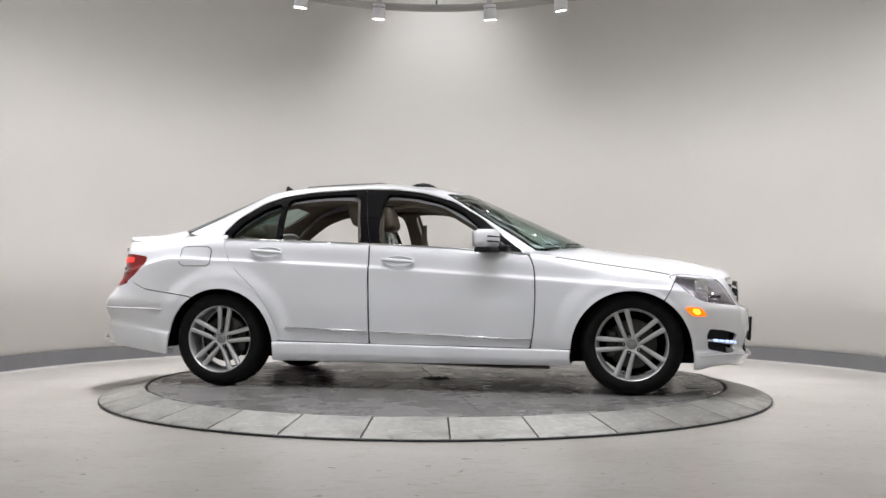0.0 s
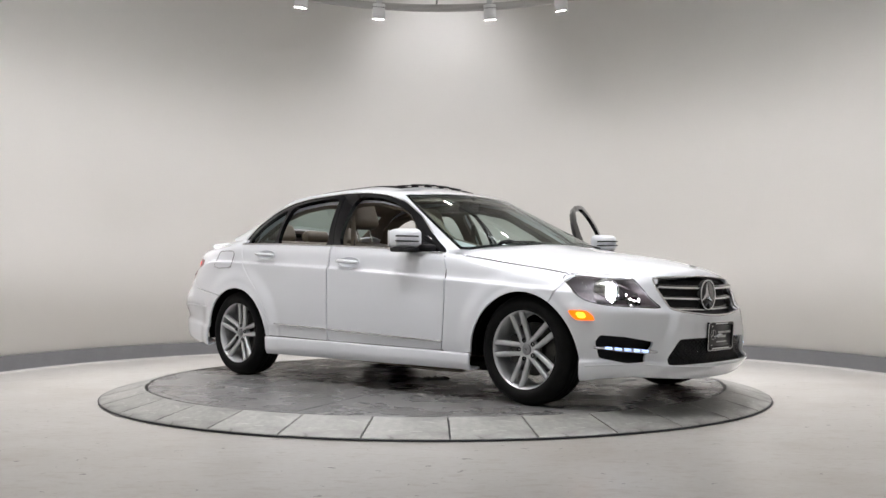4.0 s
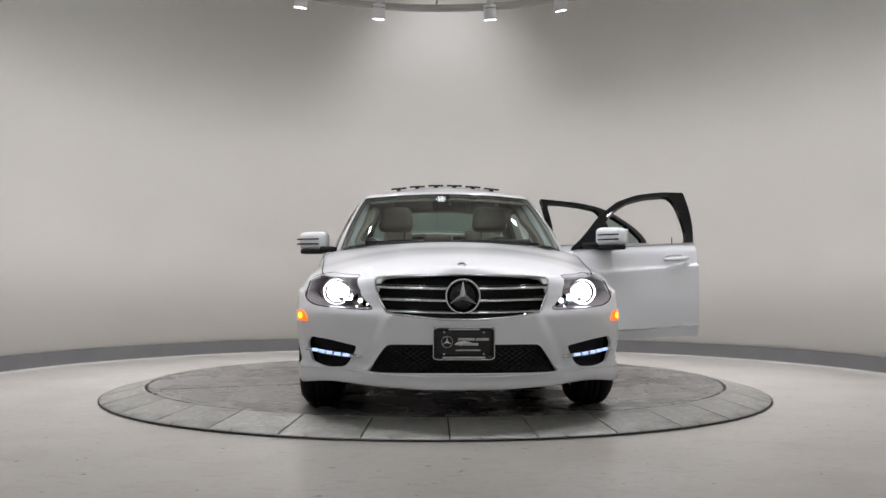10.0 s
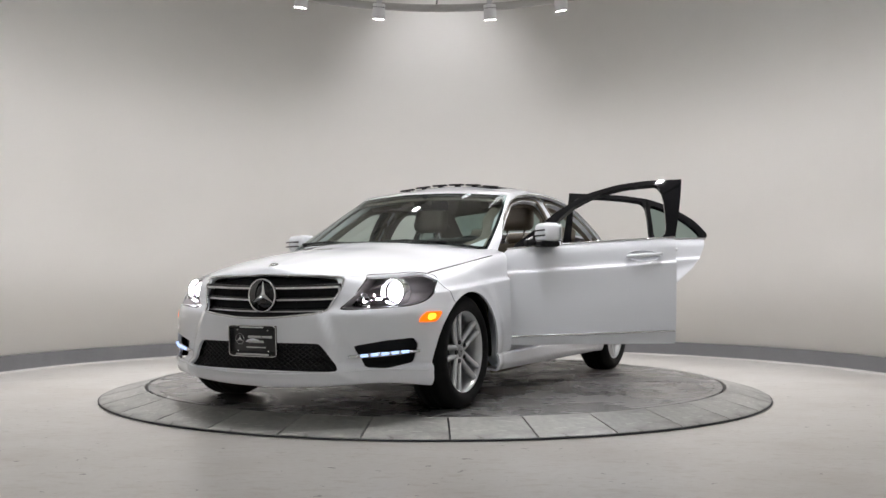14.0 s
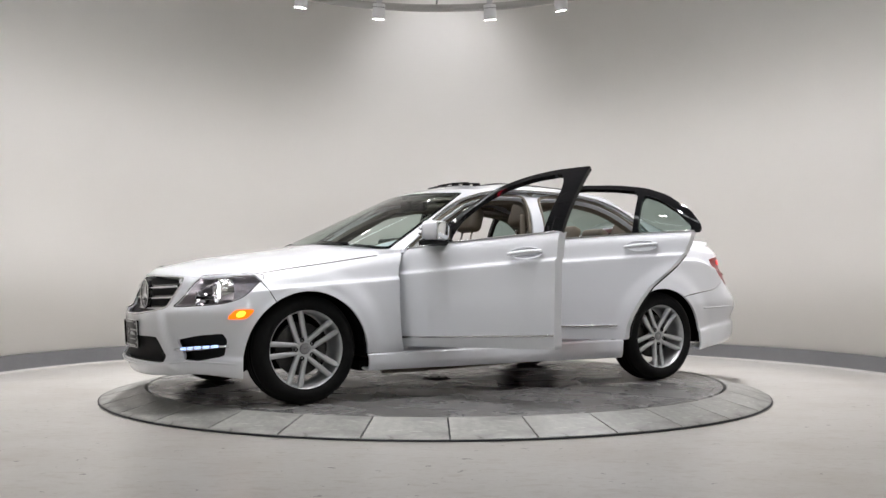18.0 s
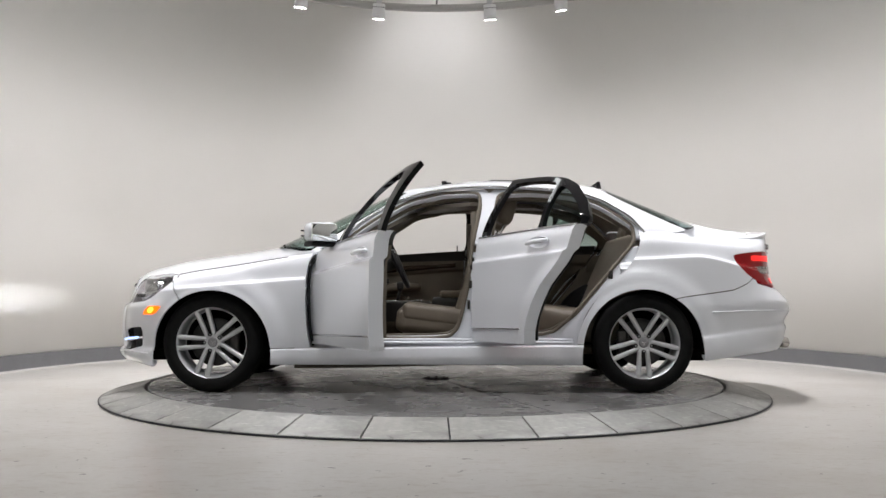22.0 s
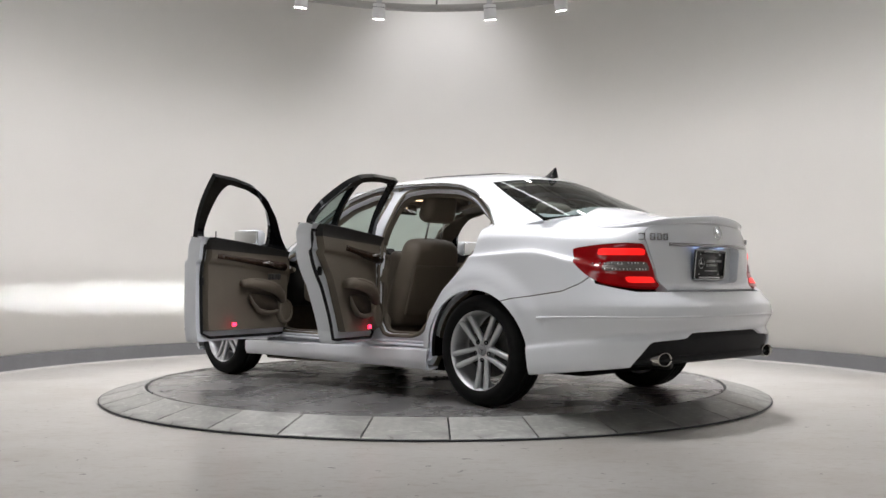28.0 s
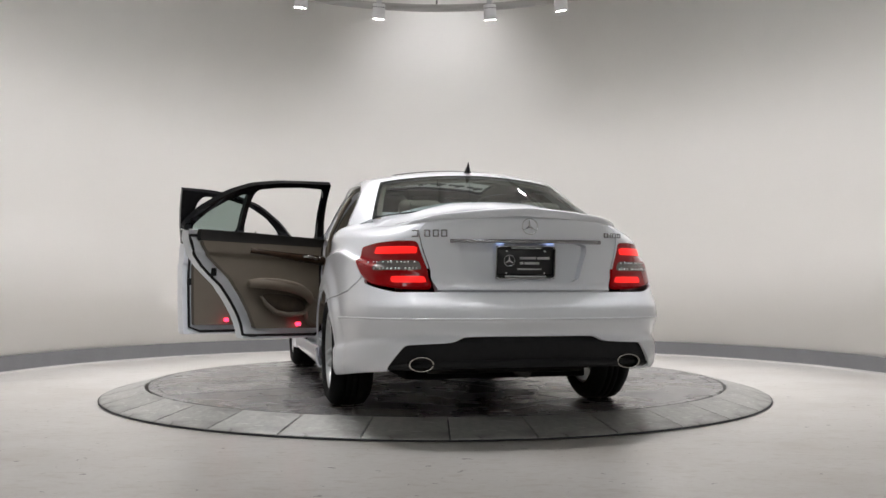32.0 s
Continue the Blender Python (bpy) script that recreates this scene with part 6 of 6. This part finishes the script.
    # badge lettering as plain chrome blocks
    def letters(spans, y0, z0, hgt):
        y = y0
        for wdt, gap, kind in spans:
            q = on_tail(y - wdt / 2, z0)
            d = on_tail(y - wdt / 2 - 0.02, z0) - on_tail(y - wdt / 2 + 0.02, z0)
            turn = math.atan2(d.x, d.y)
            mm = Matrix.Translation((q.x - 0.009, y - wdt / 2, z0)) @ Matrix.Rotation(-turn, 4, "Z")
            t = hgt * 0.17
            bars = [box(0, 0, hgt / 2 - t / 2, 0.006, wdt, t, 0.001, 1), box(0, 0, -hgt / 2 + t / 2, 0.006, wdt, t, 0.001, 1)]
            bars += [box(0, wdt / 2 - t / 2, 0, 0.006, t, hgt - 2 * t, 0, 1)]
            if kind > 0:
                bars += [box(0, -wdt / 2 + t / 2, 0, 0.006, t, hgt - 2 * t, 0, 1)]
            b = merge(*bars)
            b.transform(mm)
            part("badge_block", b, BADGE, boot_ob, "small chrome badge block")
            y -= wdt + gap
    letters([(0.036, 0.022, 0), (0.030, 0.010, 1), (0.030, 0.010, 1), (0.030, 0.0, 1)], 0.56, 0.945, 0.036)
    letters([(0.028, 0.010, 1), (0.022, 0.004, 1), (0.016, 0.004, 0), (0.012, 0.004, 0), (0.016, 0.0, 0)], -0.44, 0.945, 0.024)
    # fuel flap
    flap = rounded([(-1.450, 0.949), (-1.683, 0.951), (-1.683, 0.817), (-1.450, 0.816)], 2, 0.13)
    pts = [(x, -(side_y(x, z) + 0.0005), z) for x, z in flap]
    place(part("fuel_flap", tube(pts, 0.0026, 4, True), GAP, car, "fuel flap seam"))
    # aerial fin
    fin = bmesh.new()
    rows = []
    for t in np.linspace(0, 1, 9):
        h = 0.066 * t
        c0, c1 = -1.10 - 0.118 * t ** 0.7, -1.245 + 0.010 * t ** 2
        w = 0.020 * (1 - t) ** 1.6 + 0.003
        rows.append([fin.verts.new(v) for v in ((c0, 0, 1.376 + h), ((c0 + c1) / 2, w, 1.376 + h), (c1, w * 0.5, 1.376 + h), (c1, -w * 0.5, 1.376 + h), ((c0 + c1) / 2, -w, 1.376 + h))])
    for a, b in zip(rows, rows[1:]):
        for j in range(5):
            fin.faces.new((a[j], a[(j + 1) % 5], b[(j + 1) % 5], b[j]))
    fin.faces.new(rows[-1])
    bmesh.ops.recalc_face_normals(fin, faces=fin.faces[:])
    place(part("aerial_fin", fin, BLACK, car, "black shark fin aerial"))


tail()


# ---- the car: cabin ----
def cushion(sx, sy, sz, bevel, m, crown=0.0, seam=0.0, taper=0.0):
    """A padded block: rounded, and swollen in the middle of its top face."""
    bm = bmesh.new()
    bmesh.ops.create_cube(bm, size=1.0, matrix=Matrix.Diagonal((sx, sy, sz, 1)))
    bmesh.ops.bevel(bm, geom=bm.edges[:], offset=bevel, segments=5, profile=0.55, affect="EDGES")
    bmesh.ops.subdivide_edges(bm, edges=[e for e in bm.edges if e.calc_length() > 0.12], cuts=5, use_grid_fill=True)
    for v in bm.verts:
        kx, ky = 1 - (2 * v.co.x / sx) ** 2, 1 - (2 * v.co.y / sy) ** 2
        if v.co.z > 0:
            v.co.z += crown * max(0, kx) * max(0, ky)
            if seam and abs(abs(v.co.y) - sy * 0.30) < sy * 0.05:
                v.co.z -= seam
        if taper:
            k = max(0.0, v.co.z / sz + 0.5)
            v.co.y *= 1 - taper * k ** 2.5
            v.co.z -= taper * 0.5 * sz * max(0.0, k - 0.7) * (2 * v.co.y / sy) ** 2
    bm.transform(m)
    return bm


def front_seat(y):
    seat = place(part("front_seat", cushion(0.54, 0.53, 0.17, 0.06, pose(-0.05, y, 0.43, 0, -7, 0), 0.012, 0.006), LEATHER, car, "beige leather front seat"))
    back = pose(-0.395, y, 0.735, 0, -17, 0)
    part("backrest", cushion(0.17, 0.52, 0.60, 0.075, back @ Matrix.Translation((0, 0, -0.03)), taper=0.26), LEATHER, seat, "beige leather backrest")
    for s in (-1, 1):
        part("side_bolster", cushion(0.12, 0.085, 0.46, 0.04, back @ Matrix.Translation((0.085, s * 0.195, -0.08))), LEATHER, seat)
        part("cushion_bolster", cushion(0.46, 0.09, 0.12, 0.04, pose(-0.05, y + s * 0.225, 0.485, 0, -7, 0)), LEATHER, seat)
        part("headrest_rod", tube([tuple(back @ Vector((0.0, s * 0.07, 0.22))), tuple(back @ Vector((0.0, s * 0.07, 0.46)))], 0.007, 8), CHROME, seat, "bright headrest rod")
        part("recliner_cover", lathe([(0.0, 0.03), (0.05, 0.028), (0.062, 0.0)], 24, "y", m=Matrix.Translation((-0.29, y + s * 0.265, 0.44)) @ (Matrix.Rotation(math.pi, 4, "X") if s < 0 else Matrix.Identity(4))), TRIM, seat)
    part("headrest", cushion(0.12, 0.275, 0.20, 0.055, back @ Matrix.Translation((0.01, 0, 0.482)), taper=0.14), LEATHER, seat, "beige leather headrest")
    part("back_pocket", cushion(0.02, 0.40, 0.34, 0.009, back @ Matrix.Translation((-0.088, 0, -0.06))), TRIM, seat, "beige seat-back pocket")
    part("seat_base", box(-0.06, y, 0.31, 0.5, 0.44, 0.10, 0.02), TRIM, seat)
    part("seat_switch", lathe([(0.0, 0.012), (0.018, 0.012), (0.02, 0.0)], 16, "y", m=Matrix.Translation((-0.14, y + math.copysign(0.268, y), 0.37)) @ (Matrix.Rotation(math.pi, 4, "X") if y < 0 else Matrix.Identity(4))), DARK_TRIM, seat)
    return seat


def cabin():
    place(part("cabin_floor", merge(box(-0.15, 0, 0.262, 1.95, 1.42, 0.05, 0.01), box(0.88, 0, 0.42, 0.08, 1.40, 0.36, 0.01)), CARPET, car, "dark brown carpet"))
    place(part("tunnel", box(-0.3, 0, 0.34, 1.7, 0.24, 0.20, 0.05, 3), CARPET, car))
    for y in (0.37, -0.37):
        front_seat(y)
    rear = place(part("rear_bench", cushion(0.56, 1.34, 0.20, 0.06, pose(-0.98, 0, 0.42, 0, -7, 0), 0.012, 0.004), LEATHER, car, "beige leather rear bench"))
    bk = pose(-1.34, 0, 0.74, 0, -24, 0)
    part("bench_back", cushion(0.17, 1.32, 0.62, 0.06, bk), LEATHER, rear, "beige leather bench back")
    for y in (0.36, 0.0, -0.36):
        k = 0.62 if y == 0 else 1.0
        part("headrest", cushion(0.10, 0.25, 0.15 * k, 0.04, bk @ Matrix.Translation((0.0, y, 0.35 + 0.045 * k))), LEATHER, rear, "beige rear headrest")
    place(part("parcel_shelf", box(-1.57, 0, 1.0, 0.40, 1.10, 0.03, 0.01), TRIM, car, "beige parcel shelf"))
    # dashboard: one swept body with its upper pad, vents, screen and binnacle
    prof = [(1.105, 0.93), (0.86, 0.955), (0.66, 0.955), (0.585, 0.915), (0.56, 0.87), (0.575, 0.80), (0.60, 0.72), (0.70, 0.62), (0.84, 0.55), (0.98, 0.52)]
    bm = bmesh.new()
    rows = []
    base = GG[0]
    for y in np.linspace(-0.66, 0.66, 23):
        k = int(np.argmin(np.abs(base[:, 1] - abs(y)) + 9 * (base[:, 0] < 0.3)))
        xm, zm = float(base[k, 0]) - 0.045 + 0.125, float(base[k, 2]) + 0.004
        rows.append([bm.verts.new((min(x, xm - max(0, 1.1 - x) * 0.2), y, min(z, zm))) for x, z in prof])
    for a, b in zip(rows, rows[1:]):
        for j in range(len(prof) - 1):
            bm.faces.new((a[j], a[j + 1], b[j + 1], b[j]))
    bm.faces.new(rows[0])
    bm.faces.new(rows[-1][::-1])
    bmesh.ops.recalc_face_normals(bm, faces=bm.faces[:])
    dash = place(part("dashboard", bm, DARK_TRIM, car, "dark dashboard with beige lower half"))
    dash.location.x -= 0.125
    part("label_sticker", box(0.632, 0.6725, 0.765, 0.062, 0.001, 0.05), PAINT, dash, "small white sticker")
    part("sticker_band", box(0.632, 0.673, 0.786, 0.062, 0.001, 0.012), LAMP_YELLOW, dash, "yellow sticker band")
    part("lower_dash", merge(box(0.655, 0.37, 0.70, 0.17, 0.60, 0.28, 0.06, 4), box(0.655, -0.40, 0.70, 0.17, 0.54, 0.28, 0.06, 4)), TRIM, dash, "beige lower dashboard")
    part("binnacle", merge(box(0.60, 0.37, 0.975, 0.20, 0.38, 0.045, 0.022, 3), box(0.64, 0.37, 0.92, 0.10, 0.36, 0.12, 0.02, 2)), DARK_TRIM, dash, "dark instrument hood")
    for k, (dy, r) in enumerate(((0.12, 0.045), (0.0, 0.06), (-0.12, 0.045))):
        part("instrument", lathe([(0.0, 0.0), (r, 0.0), (r + 0.006, 0.010)], 28, m=Matrix.Translation((0.588, 0.37 + dy, 0.912)) @ Matrix.Rotation(-math.pi / 2 - 0.2, 4, "Y")), ALLOY if k == 1 else STEEL, dash, "round bright-ringed instrument")
    part("screen", box(0.60, 0.0, 0.925, 0.03, 0.19, 0.085, 0.008), BLACK, dash, "dark display screen")
    part("wood_strip", tube([(0.563, y, 0.80) for y in np.linspace(-0.62, 0.16, 9)], 0.02, 8, flat=1.4), WOOD, dash, "dark wood dash strip")
    for y in (-0.64, -0.07, 0.07, 0.64):
        part("air_vent", lathe([(0.0, 0.004), (0.030, 0.004), (0.04, 0.012), (0.044, 0.0)], 24, m=Matrix.Translation((0.575, y, 0.855)) @ Matrix.Rotation(-math.pi / 2, 4, "Y")), CHROME, dash, "round chrome-ringed vent")
    # steering wheel
    mw = Matrix.Translation((0.222, 0.37, 0.845)) @ Matrix.Rotation(-math.pi / 2 + radians(24), 4, "Y")
    sw = lathe([(0.182 + 0.0155 * math.cos(t), 0.0155 * math.sin(t)) for t in np.linspace(0, 2 * math.pi, 11)], 48, m=mw)
    wheel = place(part("steering_wheel", sw, BLACK_MATT, car, "black leather steering wheel"))
    part("wheel_hub", lathe([(0.0, 0.025), (0.05, 0.022), (0.072, 0.0), (0.06, -0.03)], 28, m=mw), DARK_TRIM, wheel)
    for a in (0, 120, 240):
        part("wheel_arm", box(0.12, 0, 0.0, 0.13, 0.035, 0.018, 0.006, 2, m=mw @ Matrix.Rotation(radians(a + 180), 4, "Z")), ALLOY if a else DARK_TRIM, wheel, "silver wheel arm" if a else "")
    part("steering_column", tube([tuple(mw @ Vector((0, 0, -0.02))), (0.47, 0.37, 0.77)], 0.045, 10), DARK_TRIM, wheel)
    # centre console
    con = place(part("centre_console", merge(box(0.30, 0, 0.47, 0.62, 0.22, 0.20, 0.04, 3), box(-0.22, 0, 0.50, 0.42, 0.20, 0.20, 0.04, 3)), DARK_TRIM, car, "dark centre console"))
    part("console_lid", cushion(0.34, 0.19, 0.05, 0.02, pose(-0.24, 0, 0.62)), LEATHER, con, "beige armrest lid")
    part("gear_lever", merge(tube([(0.24, 0, 0.56), (0.22, 0, 0.66)], 0.012), box(0.22, 0, 0.68, 0.05, 0.045, 0.06, 0.018, 3)), DARK_TRIM, con)
    part("console_trim", box(0.30, 0, 0.572, 0.40, 0.17, 0.006, 0.002, 1), WOOD, con)
    part("chrome_edge", tube([(0.56, 0.105, 0.575), (0.2, 0.112, 0.572), (0.0, 0.108, 0.57)], 0.004, 6), CHROME, con)
    part("cup_rim", lathe([(0.034, 0.0), (0.040, 0.004), (0.042, 0.0)], 20, m=Matrix.Translation((0.08, 0, 0.575))), CHROME, con)
    # mirror, visors, roof console with its lamps
    rm = place(part("rearview_mirror", box(0, 0, 0, 0.045, 0.25, 0.075, 0.02, 3, m=pose(0.20, 0.02, 1.250, 0, 8, 14)), DARK_TRIM, car, "interior mirror"))
    part("mirror_face", box(-0.024, 0, 0, 0.002, 0.225, 0.058, 0.0, 1, m=pose(0.20, 0.02, 1.250, 0, 8, 14)), MIRROR, rm)
    part("mirror_mount", tube([(0.21, 0.02, 1.26), (0.27, 0.0, 1.315)], 0.018, 8), DARK_TRIM, rm)
    oc = place(part("roof_console", box(0.12, 0, 1.335, 0.14, 0.20, 0.035, 0.012, 2), HEADLINER, car, "beige roof console"))
    for y in (0.05, -0.05):
        part("map_light", box(0.11, y, 1.318, 0.06, 0.05, 0.008, 0.002, 1), WARM_LAMP, oc, "glowing warm map light")
    for y in (0.33, -0.33):
        place(part("sun_visor", box(0, 0, 0, 0.17, 0.36, 0.014, 0.006, 2, m=pose(0.13, y, 1.305, 0, 20, 0)), HEADLINER, car, "beige sun visor"))
        place(part("grab_handle", tube([(0.0, y * 1.68, 1.275), (-0.02, y * 1.6, 1.25), (-0.16, y * 1.6, 1.25), (-0.18, y * 1.68, 1.28)], 0.010, 8), HEADLINER, car, "beige grab handle"))
        # belts on the pillars
        place(part("seat_belt", box(-0.30, math.copysign(0.655, y), 0.86, 0.045, 0.004, 0.62, 0.001, 1, m=None), TRIM, car, "beige seat belt"))


cabin()


# ---- what moves ----
def motions():
    turn = [(0, -12.38), (1, -20.10), (2, -27.63), (3, -35.18), (5.5, -54.2), (7, -65.35), (8, -72.95), (9, -80.62), (10, -88.09), (11, -95.42), (12, -102.6), (13, -110.05), (14, -117.8), (16.5, -137.3), (18, -149.18), (19, -157.12), (20, -165.0), (21, -172.85), (22, -180.79), (23, -188.68), (24, -196.5), (25, -204.15), (27.5, -222.95), (29, -234.2), (30, -241.75), (31, -249.46), (32, -257.28)]
    for thing in (car, disc):
        walk(thing, [(t, pose(0, 0, 0, 0, 0, a)) for t, a in turn])


motions()
